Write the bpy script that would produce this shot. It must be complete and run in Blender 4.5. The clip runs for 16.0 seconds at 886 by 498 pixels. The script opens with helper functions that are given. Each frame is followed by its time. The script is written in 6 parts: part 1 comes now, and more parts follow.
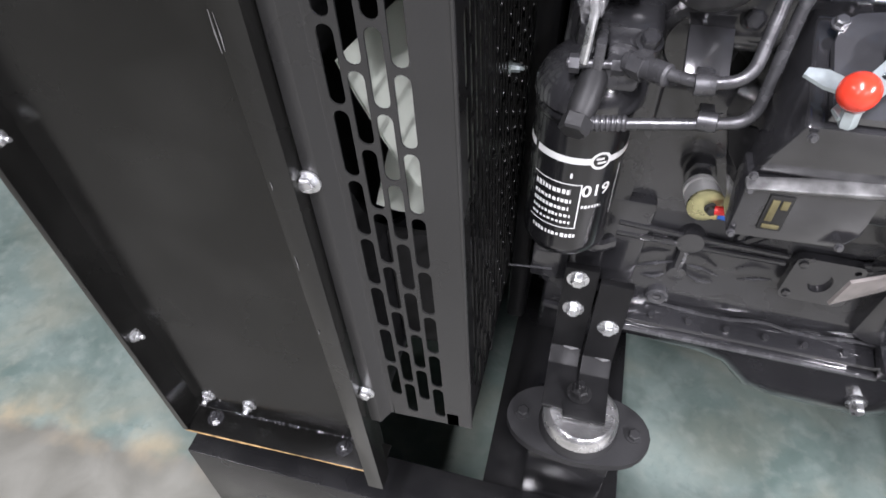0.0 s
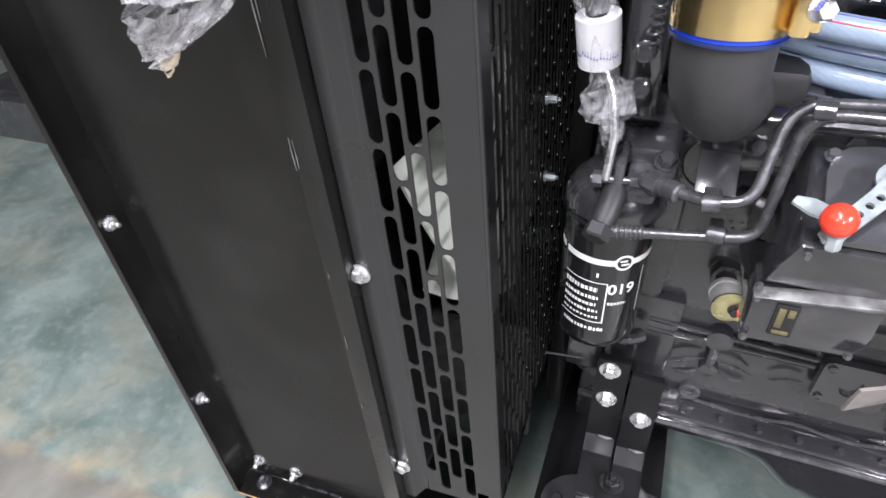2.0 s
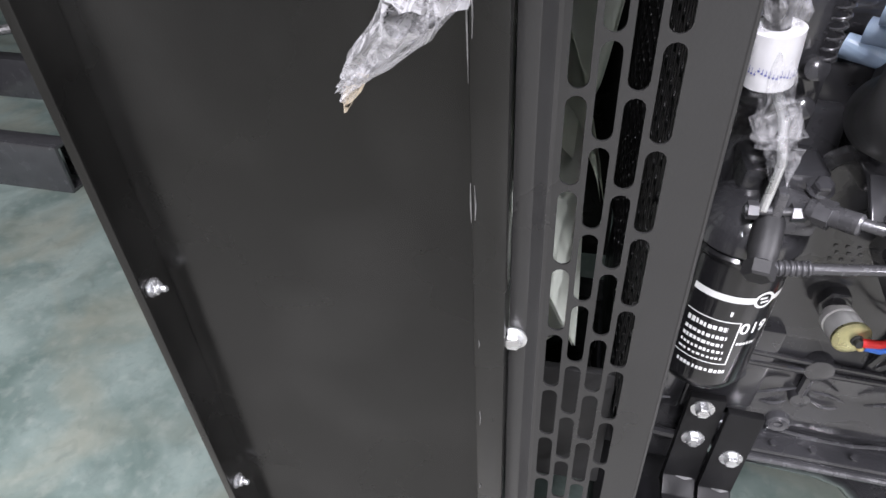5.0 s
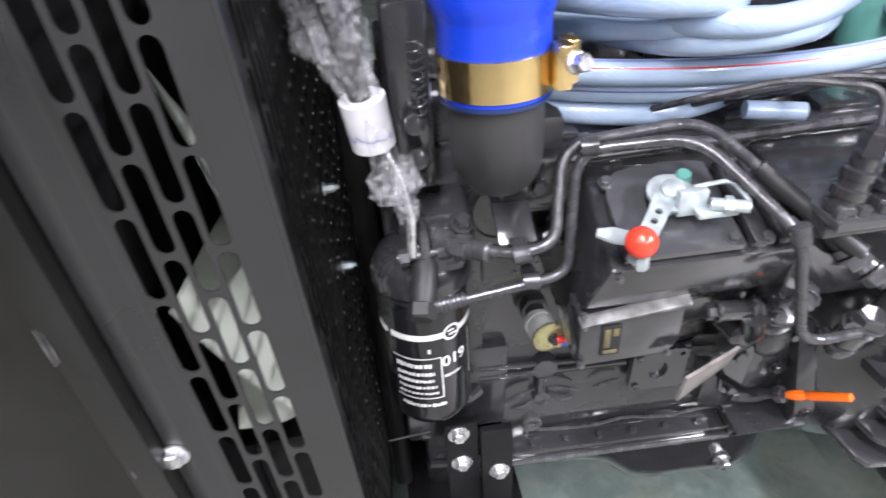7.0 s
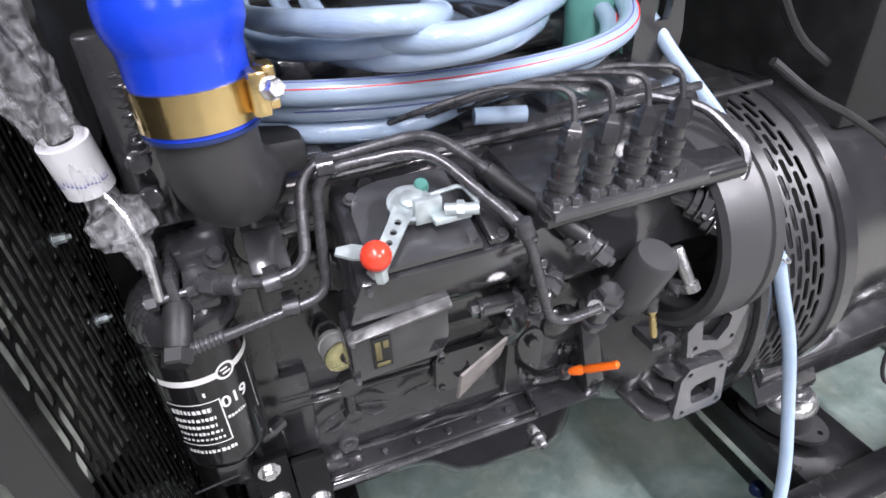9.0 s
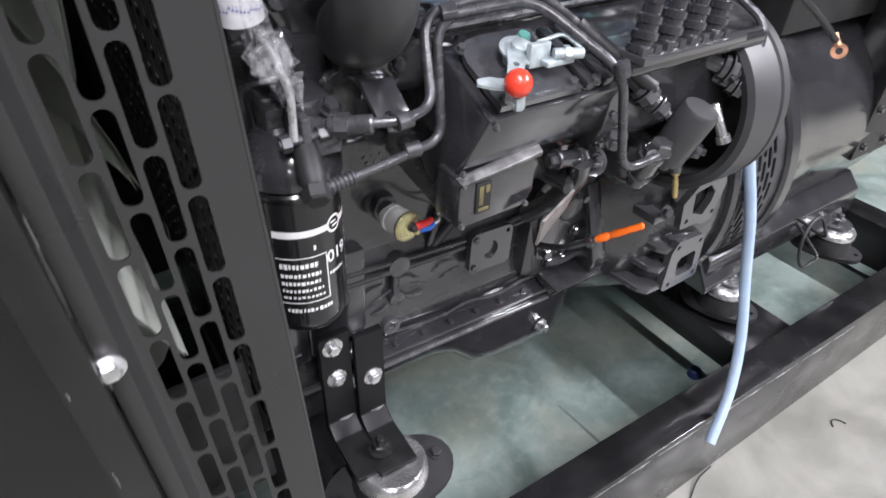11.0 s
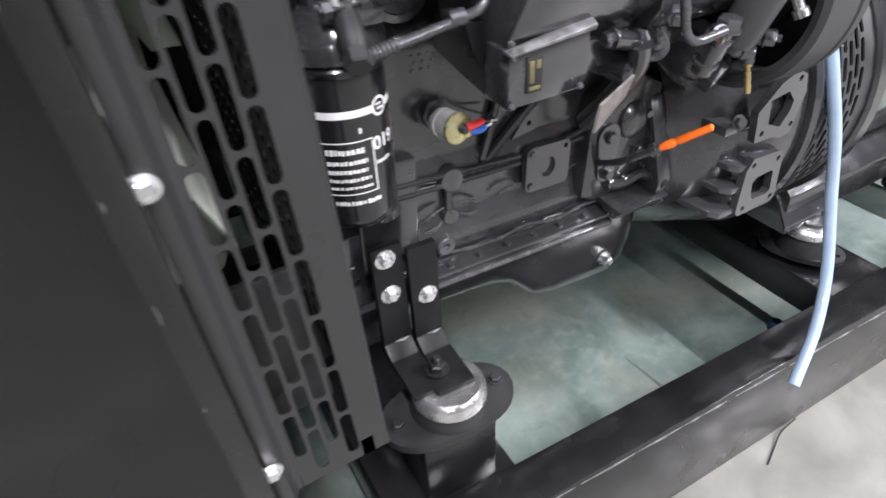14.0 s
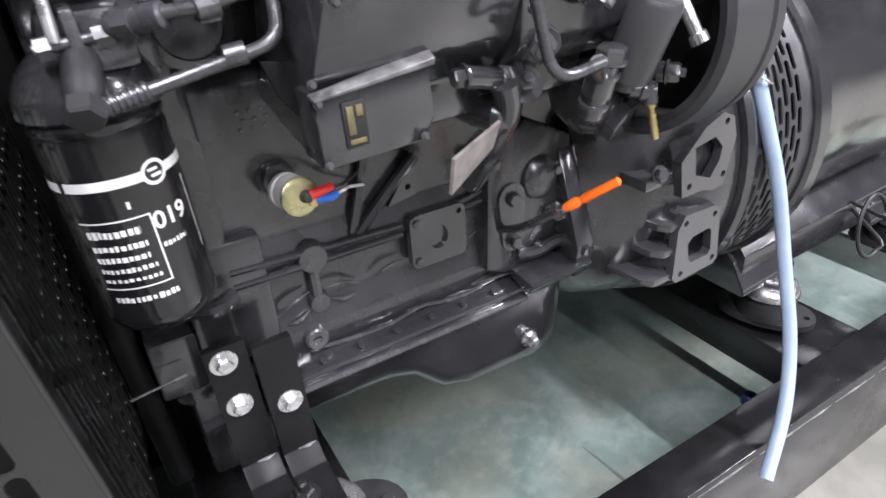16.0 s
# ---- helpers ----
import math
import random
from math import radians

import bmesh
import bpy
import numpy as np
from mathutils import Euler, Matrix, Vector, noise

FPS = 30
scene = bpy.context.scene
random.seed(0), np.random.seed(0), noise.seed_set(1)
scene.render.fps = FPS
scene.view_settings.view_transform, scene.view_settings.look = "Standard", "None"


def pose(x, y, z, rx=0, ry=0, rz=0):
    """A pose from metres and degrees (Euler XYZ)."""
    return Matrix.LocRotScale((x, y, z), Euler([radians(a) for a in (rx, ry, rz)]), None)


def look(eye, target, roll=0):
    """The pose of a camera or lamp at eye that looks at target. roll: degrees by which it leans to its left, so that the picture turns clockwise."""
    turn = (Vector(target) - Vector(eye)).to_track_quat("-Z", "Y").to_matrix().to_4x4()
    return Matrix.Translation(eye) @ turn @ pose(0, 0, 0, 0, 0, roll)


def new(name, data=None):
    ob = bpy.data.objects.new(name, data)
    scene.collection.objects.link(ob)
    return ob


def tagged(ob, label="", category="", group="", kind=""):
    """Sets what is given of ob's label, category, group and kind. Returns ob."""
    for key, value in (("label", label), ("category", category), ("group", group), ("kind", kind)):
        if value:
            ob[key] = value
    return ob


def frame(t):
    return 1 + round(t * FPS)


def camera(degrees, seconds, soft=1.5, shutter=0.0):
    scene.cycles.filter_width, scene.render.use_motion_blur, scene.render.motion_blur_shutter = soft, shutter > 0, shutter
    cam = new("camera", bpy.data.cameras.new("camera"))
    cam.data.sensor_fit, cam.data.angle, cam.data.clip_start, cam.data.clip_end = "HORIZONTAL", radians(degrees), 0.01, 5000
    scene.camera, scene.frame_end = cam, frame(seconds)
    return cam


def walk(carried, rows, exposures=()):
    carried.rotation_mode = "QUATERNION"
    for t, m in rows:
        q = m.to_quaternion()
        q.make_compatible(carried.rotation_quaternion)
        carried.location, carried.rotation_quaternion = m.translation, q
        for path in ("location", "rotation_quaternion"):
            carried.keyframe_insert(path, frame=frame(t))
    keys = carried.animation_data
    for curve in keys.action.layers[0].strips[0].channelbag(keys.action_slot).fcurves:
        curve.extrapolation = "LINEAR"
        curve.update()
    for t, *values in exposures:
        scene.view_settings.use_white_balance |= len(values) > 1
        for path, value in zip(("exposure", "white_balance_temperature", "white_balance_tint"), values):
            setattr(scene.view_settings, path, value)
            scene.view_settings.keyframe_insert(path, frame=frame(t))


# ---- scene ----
cam = camera(71.6, 16.0, shutter=0.4)
PATH = [
    (0, (0.017, -0.046, 1.26), (-0.349, 1.287, -0.186), -1.3),
    (0.5, (0.025, -0.05, 1.278), (-0.422, 1.336, -0.092), -2.0),
    (1, (0.037, -0.057, 1.308), (-0.521, 1.375, 0.028), -2.6),
    (1.5, (0.065, -0.074, 1.32), (-0.54, 1.352, 0.055), -3.9),
    (2, (0.052, -0.08, 1.318), (-0.54, 1.36, 0.063), -3.4),
    (2.5, (-0.005, -0.066, 1.327), (-0.503, 1.451, 0.124), -5.7),
    (3, (-0.056, -0.057, 1.316), (-0.565, 1.469, 0.128), -4.2),
    (3.2, (-0.07, -0.056, 1.303), (-0.531, 1.471, 0.096), -2.7),
    (5.5, (-0.172, -0.034, 1.291), (-0.487, 1.514, 0.065), -0.9),
    (6, (-0.127, -0.022, 1.304), (-0.296, 1.577, 0.115), -3.1),
    (6.5, (-0.055, -0.023, 1.316), (-0.003, 1.622, 0.179), -4.1),
    (7, (-0.004, -0.022, 1.319), (0.146, 1.614, 0.18), -4.1),
    (7.5, (0.077, -0.017, 1.32), (0.408, 1.578, 0.16), -3.7),
    (8, (0.138, -0.046, 1.33), (0.539, 1.565, 0.215), -3.4),
    (8.2, (0.152, -0.059, 1.331), (0.585, 1.549, 0.223), -3.0),
    (10.3, (-0.116, -0.006, 1.273), (0.835, 1.314, 0.109), -0.3),
    (10.5, (-0.141, -0.01, 1.265), (0.856, 1.281, 0.107), 0.7),
    (11, (-0.165, -0.044, 1.247), (0.752, 1.27, 0.051), 2.4),
    (11.5, (-0.18, -0.113, 1.248), (0.622, 1.25, 0.024), 2.8),
    (12, (-0.211, -0.152, 1.247), (0.508, 1.248, 0.012), 2.9),
    (12.5, (-0.257, -0.157, 1.237), (0.362, 1.265, -0.026), 4.1),
    (13, (-0.302, -0.15, 1.237), (0.424, 1.234, -0.011), 5.6),
    (13.5, (-0.293, -0.116, 1.214), (0.497, 1.241, -0.025), 1.7),
    (14, (-0.177, -0.093, 1.136), (0.557, 1.328, -0.065), -3.4),
    (14.5, (-0.076, -0.069, 1.086), (0.625, 1.432, -0.035), -2.4),
    (15, (-0.025, -0.063, 1.087), (0.715, 1.436, -0.011), -3.6),
    (15.5, (-0.016, -0.052, 1.092), (0.779, 1.442, 0.026), -3.8),
    (16, (0.016, -0.047, 1.055), (0.844, 1.463, 0.037), -5.4),
]
walk(cam, [(t, look(eye, target, roll)) for t, eye, target, roll in PATH],
     exposures=[(0.0, -0.06), (1.0, 0.02), (2.5, 0.08), (3.2, 0.08), (5.5, 0.18), (6.2, 0.22), (7.0, 0.14), (7.5, 0.06), (8.0, -0.13), (10.5, -0.18), (12.0, -0.07), (13.5, 0.0), (14.5, 0.08), (16.0, 0.10)])
LAMPS = [(-0.45, -1.5, 225), (3.8, -1.9, 700), (1.7, -5.5, 320), (-2.6, -5.0, 190), (5.5, -5.5, 120), (-3.4, -1.5, 60)]

# ---- light ----
def hall_lamp(x, y, z, sx, sy, watts, rot=(0, 0, 0), col=(0.985, 0.96, 1.05)):
    d = bpy.data.lights.new("hall_lamp", "AREA")
    d.shape, d.size, d.size_y, d.energy, d.color = "RECTANGLE", sx, sy, watts, col
    ob = new("hall_lamp", d)
    ob.matrix_basis = pose(x, y, z, *rot)
    return ob


for lx, ly, watts in LAMPS:
    hall_lamp(lx, ly, 3.8, 0.14, 2.4, watts)
w = bpy.data.worlds.new("hall_air")
scene.world = w
w.use_nodes = True
w.node_tree.nodes["Background"].inputs[0].default_value = (0.55, 0.58, 0.6, 1)
w.node_tree.nodes["Background"].inputs[1].default_value = 0.25


# ---- materials ----
def material(name, base, rough=0.5, metal=0.0, var=0.25, scale=18.0, bump=0.08, bump_scale=220.0, dust=0.0, dust_col=(0.3, 0.3, 0.28), coat=0.0, spec=0.5, rand=0.0, rough_var=0.12):
    m = bpy.data.materials.new(name)
    m.use_nodes = True
    nt = m.node_tree
    bs = nt.nodes["Principled BSDF"]
    L = nt.links.new
    tc = nt.nodes.new("ShaderNodeTexCoord")
    n1 = nt.nodes.new("ShaderNodeTexNoise")
    n1.inputs["Scale"].default_value, n1.inputs["Detail"].default_value = scale, 6
    L(tc.outputs["Object"], n1.inputs["Vector"])
    n2 = nt.nodes.new("ShaderNodeTexNoise")
    n2.inputs["Scale"].default_value, n2.inputs["Detail"].default_value = bump_scale, 3
    L(tc.outputs["Object"], n2.inputs["Vector"])
    ramp = nt.nodes.new("ShaderNodeMapRange")
    ramp.inputs[1].default_value, ramp.inputs[2].default_value = 0.3, 0.7
    ramp.inputs[3].default_value, ramp.inputs[4].default_value = 1 - var, 1 + var
    L(n1.outputs["Fac"], ramp.inputs[0])
    mul = nt.nodes.new("ShaderNodeMix")
    mul.data_type, mul.blend_type = "RGBA", "MULTIPLY"
    mul.inputs[0].default_value = 1.0
    mul.inputs[6].default_value = (*base, 1)
    L(ramp.outputs[0], mul.inputs[7])
    col = mul.outputs[2]
    if rand:
        oi = nt.nodes.new("ShaderNodeObjectInfo")
        rr = nt.nodes.new("ShaderNodeMapRange")
        rr.inputs[3].default_value, rr.inputs[4].default_value = 1 - rand, 1 + rand
        L(oi.outputs["Random"], rr.inputs[0])
        m3 = nt.nodes.new("ShaderNodeMix")
        m3.data_type, m3.blend_type = "RGBA", "MULTIPLY"
        m3.inputs[0].default_value = 1.0
        L(col, m3.inputs[6]), L(rr.outputs[0], m3.inputs[7])
        col = m3.outputs[2]
    if dust:
        n3 = nt.nodes.new("ShaderNodeTexNoise")
        n3.inputs["Scale"].default_value, n3.inputs["Detail"].default_value = 7.0, 8
        L(tc.outputs["Object"], n3.inputs["Vector"])
        dr = nt.nodes.new("ShaderNodeMapRange")
        dr.inputs[1].default_value, dr.inputs[2].default_value = 0.45, 0.8
        dr.inputs[4].default_value = dust
        L(n3.outputs["Fac"], dr.inputs[0])
        m2 = nt.nodes.new("ShaderNodeMix")
        m2.data_type = "RGBA"
        L(dr.outputs[0], m2.inputs[0]), L(col, m2.inputs[6])
        m2.inputs[7].default_value = (*dust_col, 1)
        col = m2.outputs[2]
    L(col, bs.inputs["Base Color"])
    rg = nt.nodes.new("ShaderNodeMapRange")
    rg.inputs[1].default_value, rg.inputs[2].default_value = 0.3, 0.7
    rg.inputs[3].default_value, rg.inputs[4].default_value = max(rough - rough_var, 0.03), min(rough + rough_var, 1)
    L(n1.outputs["Fac"], rg.inputs[0]), L(rg.outputs[0], bs.inputs["Roughness"])
    bs.inputs["Metallic"].default_value = metal
    bs.inputs["Specular IOR Level"].default_value = spec
    bs.inputs["Coat Weight"].default_value = coat
    bs.inputs["Coat Roughness"].default_value = 0.13
    if bump:
        b = nt.nodes.new("ShaderNodeBump")
        b.inputs["Strength"].default_value, b.inputs["Distance"].default_value = bump, 0.002
        L(n2.outputs["Fac"], b.inputs["Height"]), L(b.outputs[0], bs.inputs["Normal"])
    return m


SHEET = material("black_sheet_paint", (0.0060, 0.0060, 0.0056), 0.24, var=0.10, scale=5, bump=0.06, bump_scale=500, dust=0.03, spec=0.5)
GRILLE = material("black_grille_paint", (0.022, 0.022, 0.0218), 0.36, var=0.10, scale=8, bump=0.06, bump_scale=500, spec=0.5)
# grille paint with the shade of the engine-facing side put into the colour
GUARD_SHADED = material("black_guard_paint_shaded", (0.005, 0.005, 0.005), 0.30, var=0.12, scale=8, bump=0.05, bump_scale=500, spec=0.18)
CAST = material("black_cast_paint", (0.027, 0.027, 0.0292), 0.24, var=0.14, scale=14, bump=0.12, bump_scale=240, dust=0.04, dust_col=(0.10, 0.10, 0.10), coat=0.8)
SMOOTH = material("black_engine_paint", (0.028, 0.028, 0.0304), 0.20, var=0.10, scale=12, bump=0.04, bump_scale=160, dust=0.03, dust_col=(0.10, 0.10, 0.10), coat=1.0)
GREYCAST = material("dark_grey_cast_paint", (0.060, 0.060, 0.064), 0.20, 0.15, var=0.12, scale=20, bump=0.09, bump_scale=240, coat=1.0)
FRAME = material("black_frame_paint", (0.008, 0.008, 0.0088), 0.22, var=0.2, scale=9, bump=0.10, bump_scale=300, dust=0.09, dust_col=(0.12, 0.12, 0.11))
WORN = material("worn_paint_edge", (0.22, 0.22, 0.22), 0.4, 0.5, var=0.5, scale=60, bump=0.1)
BARE = material("bare_rusty_edge", (0.42, 0.27, 0.12), 0.5, 0.3, var=0.5, scale=80, bump=0.1)
# dull bracket paint, also the dark tone for parts in deep shade
BRACKET_SHADE = material("dull_black_bracket_and_shade_paint", (0.009, 0.009, 0.0095), 0.40, var=0.15, scale=20, bump=0.08, bump_scale=300, spec=0.2)
# engine paint made lighter, so that edge highlights are in the colour
HIGHLIGHTPAINT = material("gloss_black_highlight_paint", (0.060, 0.060, 0.064), 0.24, 0.15, var=0.2, scale=40, bump=0.05, bump_scale=200, coat=0.6)
SATIN = material("satin_plated_can", (0.62, 0.62, 0.60), 0.4, 0.35, var=0.12, scale=60, bump=0.05)
# darker floor green for the shadow line under the engine
SHADOWLINE = material("floor_shadow_tone", (0.11, 0.13, 0.118), 0.7, var=0.3, scale=30, bump=0.1)
SCRAP = material("dark_blue_plastic", (0.015, 0.03, 0.11), 0.4, var=0.1, bump=0.03)
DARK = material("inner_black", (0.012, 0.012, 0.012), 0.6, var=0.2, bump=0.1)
SATINBLACK = material("satin_black_cover_paint", (0.044, 0.044, 0.046), 0.42, var=0.10, scale=12, bump=0.05, bump_scale=240)
RUBBER = material("black_rubber", (0.020, 0.020, 0.021), 0.48, var=0.2, bump=0.15)
GLOSSBLACK = material("gloss_black_filter_paint", (0.010, 0.010, 0.011), 0.18, var=0.1, bump=0.02, coat=0.4)
WHITE = material("white_print", (0.75, 0.75, 0.74), 0.5, var=0.08, bump=0.0)
ZINC = material("zinc_plated_steel", (0.72, 0.73, 0.74), 0.30, 0.9, var=0.2, scale=90, bump=0.08)
DULLZINC = material("dull_zinc_lever", (0.48, 0.54, 0.55), 0.42, 0.55, var=0.2, scale=70, bump=0.1)
PIPE = material("black_steel_pipe", (0.085, 0.085, 0.09), 0.27, 0.5, var=0.2, scale=60, bump=0.08)
RED = material("red_plastic_ball", (0.78, 0.055, 0.028), 0.25, var=0.06, bump=0.02, coat=0.3)
BLUE = material("blue_silicone", (0.012, 0.055, 0.62), 0.3, var=0.08, scale=12, bump=0.08, coat=0.2)
GOLD = material("yellow_chromate_band", (0.74, 0.56, 0.27), 0.15, 0.97, var=0.30, scale=16, bump=0.06)
OLIVE = material("yellow_chromate_sensor", (0.54, 0.51, 0.28), 0.32, 0.85, var=0.25, scale=60, bump=0.05)
ELBOW = material("dark_grey_elbow", (0.036, 0.036, 0.037), 0.50, var=0.12, scale=20, bump=0.12, bump_scale=500)
ORANGE = material("orange_plastic", (0.90, 0.16, 0.015), 0.32, var=0.08, bump=0.03)
BRASS = material("brass", (0.62, 0.50, 0.24), 0.35, 0.9, var=0.2, scale=80, bump=0.08)
AGED = material("aged_brass_print", (0.16, 0.14, 0.07), 0.5, 0.4, var=0.3, scale=90, bump=0.05)
COPPER = material("copper_lug", (0.80, 0.42, 0.26), 0.35, 0.8, var=0.2, scale=80, bump=0.05)
REDWIRE = material("red_insulation", (0.70, 0.03, 0.03), 0.4, var=0.1, bump=0.02)
BLUEWIRE = material("blue_insulation", (0.03, 0.15, 0.60), 0.4, var=0.1, bump=0.02)
PAPER = material("white_paper_tape", (0.74, 0.74, 0.76), 0.7, var=0.08, scale=40, bump=0.3, bump_scale=90)
STRIP = material("bare_steel_strip", (0.20, 0.183, 0.172), 0.42, 0.35, var=0.25, scale=70, bump=0.1)
KRAFT = material("yellowed_film", (0.58, 0.50, 0.38), 0.45, var=0.15, scale=60, bump=0.2, bump_scale=120)
INK = material("blue_ink", (0.14, 0.16, 0.42), 0.6, var=0.2, bump=0.0)
SILVER = material("cast_aluminium_cap", (0.66, 0.66, 0.66), 0.24, 0.9, var=0.2, scale=40, bump=0.15)
GREEN = material("teal_plastic", (0.10, 0.28, 0.24), 0.4, var=0.2, bump=0.05)
FANPLASTIC = material("pale_fan_plastic", (0.54, 0.575, 0.51), 0.45, var=0.08, scale=8, bump=0.05)
WALLPAINT = material("dim_hall_wall", (0.15, 0.155, 0.155), 0.8, var=0.1, scale=2, bump=0.1, bump_scale=60)
CEILPAINT = material("dim_hall_ceiling", (0.22, 0.225, 0.225), 0.8, var=0.1, scale=2, bump=0.05)


def hose_material():
    m = bpy.data.materials.new("clear_braided_hose")
    m.use_nodes = True
    nt = m.node_tree
    bs = nt.nodes["Principled BSDF"]
    L = nt.links.new
    tc = nt.nodes.new("ShaderNodeTexCoord")
    n1 = nt.nodes.new("ShaderNodeTexNoise")
    n1.inputs["Scale"].default_value = 40
    L(tc.outputs["Object"], n1.inputs["Vector"])
    mx = nt.nodes.new("ShaderNodeMix")
    mx.data_type = "RGBA"
    mx.inputs[6].default_value, mx.inputs[7].default_value = (0.35, 0.48, 0.66, 1), (0.52, 0.635, 0.77, 1)
    L(n1.outputs["Fac"], mx.inputs[0]), L(mx.outputs[2], bs.inputs["Base Color"])
    wv = nt.nodes.new("ShaderNodeTexWave")
    wv.inputs["Scale"].default_value, wv.inputs["Distortion"].default_value = 120, 1.0
    wv.bands_direction = "DIAGONAL"
    L(tc.outputs["Object"], wv.inputs["Vector"])
    b = nt.nodes.new("ShaderNodeBump")
    b.inputs["Strength"].default_value, b.inputs["Distance"].default_value = 0.15, 0.0006
    L(wv.outputs["Fac"], b.inputs["Height"]), L(b.outputs[0], bs.inputs["Normal"])
    bs.inputs["Roughness"].default_value = 0.22
    bs.inputs["Subsurface Weight"].default_value = 0.0
    bs.inputs["Transmission Weight"].default_value = 0.25
    bs.inputs["Coat Weight"].default_value = 0.4
    return m


def film_material(name="clear_film", thin=0.12, thick=0.55, tone=0.73):
    m = bpy.data.materials.new(name)
    m.use_nodes = True
    nt = m.node_tree
    bs = nt.nodes["Principled BSDF"]
    L = nt.links.new
    tc = nt.nodes.new("ShaderNodeTexCoord")
    n1 = nt.nodes.new("ShaderNodeTexNoise")
    n1.inputs["Scale"].default_value, n1.inputs["Detail"].default_value, n1.inputs["Distortion"].default_value = 55, 5, 1.5
    L(tc.outputs["Object"], n1.inputs["Vector"])
    b = nt.nodes.new("ShaderNodeBump")
    b.inputs["Strength"].default_value, b.inputs["Distance"].default_value = 0.9, 0.006
    L(n1.outputs["Fac"], b.inputs["Height"]), L(b.outputs[0], bs.inputs["Normal"])
    al = nt.nodes.new("ShaderNodeMapRange")
    al.inputs[1].default_value, al.inputs[2].default_value, al.inputs[3].default_value, al.inputs[4].default_value = 0.35, 0.65, thin, thick
    L(n1.outputs["Fac"], al.inputs[0]), L(al.outputs[0], bs.inputs["Alpha"])
    bs.inputs["Base Color"].default_value = (tone, tone, tone + 0.02, 1)
    bs.inputs["Roughness"].default_value = 0.10
    bs.inputs["Specular IOR Level"].default_value = 1.0
    return m


def floor_material():
    m = bpy.data.materials.new("green_epoxy_floor")
    m.use_nodes = True
    nt = m.node_tree
    bs = nt.nodes["Principled BSDF"]
    L = nt.links.new
    tc = nt.nodes.new("ShaderNodeTexCoord")

    def tex(scale, detail=6, dist=0.0):
        n = nt.nodes.new("ShaderNodeTexNoise")
        n.inputs["Scale"].default_value, n.inputs["Detail"].default_value, n.inputs["Distortion"].default_value = scale, detail, dist
        L(tc.outputs["Object"], n.inputs["Vector"])
        return n.outputs["Fac"]

    def ramp(v, a, b, lo=0.0, hi=1.0):
        r = nt.nodes.new("ShaderNodeMapRange")
        for i, q in enumerate((a, b, lo, hi)):
            r.inputs[i + 1].default_value = q
        L(v, r.inputs[0])
        return r.outputs[0]

    def mix(f, a, b):
        x = nt.nodes.new("ShaderNodeMix")
        x.data_type = "RGBA"
        L(f, x.inputs[0])
        for s, v in ((6, a), (7, b)):
            if isinstance(v, tuple):
                x.inputs[s].default_value = (*v, 1)
            else:
                L(v, x.inputs[s])
        return x.outputs[2]

    green = mix(ramp(tex(5, 8, 0.6), 0.35, 0.65), (0.115, 0.158, 0.142), (0.23, 0.285, 0.262))
    green = mix(ramp(tex(28, 6), 0.50, 0.80, 0, 0.34), green, (0.38, 0.41, 0.37))
    green = mix(ramp(tex(60, 4, 1.0), 0.58, 0.76, 0, 0.30), green, (0.10, 0.14, 0.13))
    green = mix(ramp(tex(3.2, 8, 0.8), 0.48, 0.68, 0, 0.5), green, (0.27, 0.265, 0.205))
    green = mix(ramp(tex(17, 9, 1.0), 0.54, 0.74, 0, 0.32), green, (0.085, 0.11, 0.10))
    lane = mix(ramp(tex(6, 8, 0.5), 0.35, 0.65), (0.148, 0.147, 0.126), (0.228, 0.227, 0.200))
    sep = nt.nodes.new("ShaderNodeSeparateXYZ")
    L(tc.outputs["Object"], sep.inputs[0])
    edge = nt.nodes.new("ShaderNodeMath")
    edge.operation = "ADD"
    L(sep.outputs["Y"], edge.inputs[0])
    L(ramp(tex(9, 5), 0, 1, -0.05, 0.05), edge.inputs[1])
    col = mix(ramp(edge.outputs[0], 0.36, 0.39), lane, green)
    band = nt.nodes.new("ShaderNodeMath")
    band.operation = "MULTIPLY"
    L(ramp(edge.outputs[0], 0.33, 0.38), band.inputs[0]), L(ramp(edge.outputs[0], 0.46, 0.40), band.inputs[1])
    sm = nt.nodes.new("ShaderNodeMath")
    sm.operation = "MULTIPLY"
    L(band.outputs[0], sm.inputs[0]), L(ramp(tex(11, 6), 0.4, 0.7, 0, 0.6), sm.inputs[1])
    col = mix(sm.outputs[0], col, (0.42, 0.34, 0.22))
    L(col, bs.inputs["Base Color"])
    L(ramp(tex(14, 5), 0.3, 0.7, 0.28, 0.55), bs.inputs["Roughness"])
    b = nt.nodes.new("ShaderNodeBump")
    b.inputs["Strength"].default_value, b.inputs["Distance"].default_value = 0.12, 0.003
    L(tex(90, 4), b.inputs["Height"]), L(b.outputs[0], bs.inputs["Normal"])
    return m


HOSE, FILM, FLOOR = hose_material(), film_material("thin_clear_film", 0.03, 0.34, 0.78), floor_material()
BAGFILM = film_material("milky_bag_film", 0.08, 0.58, 0.86)

# ---- mesh helpers ----
AT = {}


def thing(name, label, category, at=(0, 0, 0), turn=(0, 0, 0), group="", kind=""):
    e = new(name)
    e.empty_display_size = 0.05
    e.matrix_basis = pose(*at, *turn)
    AT[e] = Vector(at)
    return tagged(e, label, category, group, kind)


def finish(ob, angle=35):
    me = ob.data
    me.polygons.foreach_set("use_smooth", [True] * len(me.polygons))
    me.set_sharp_from_angle(angle=radians(angle))


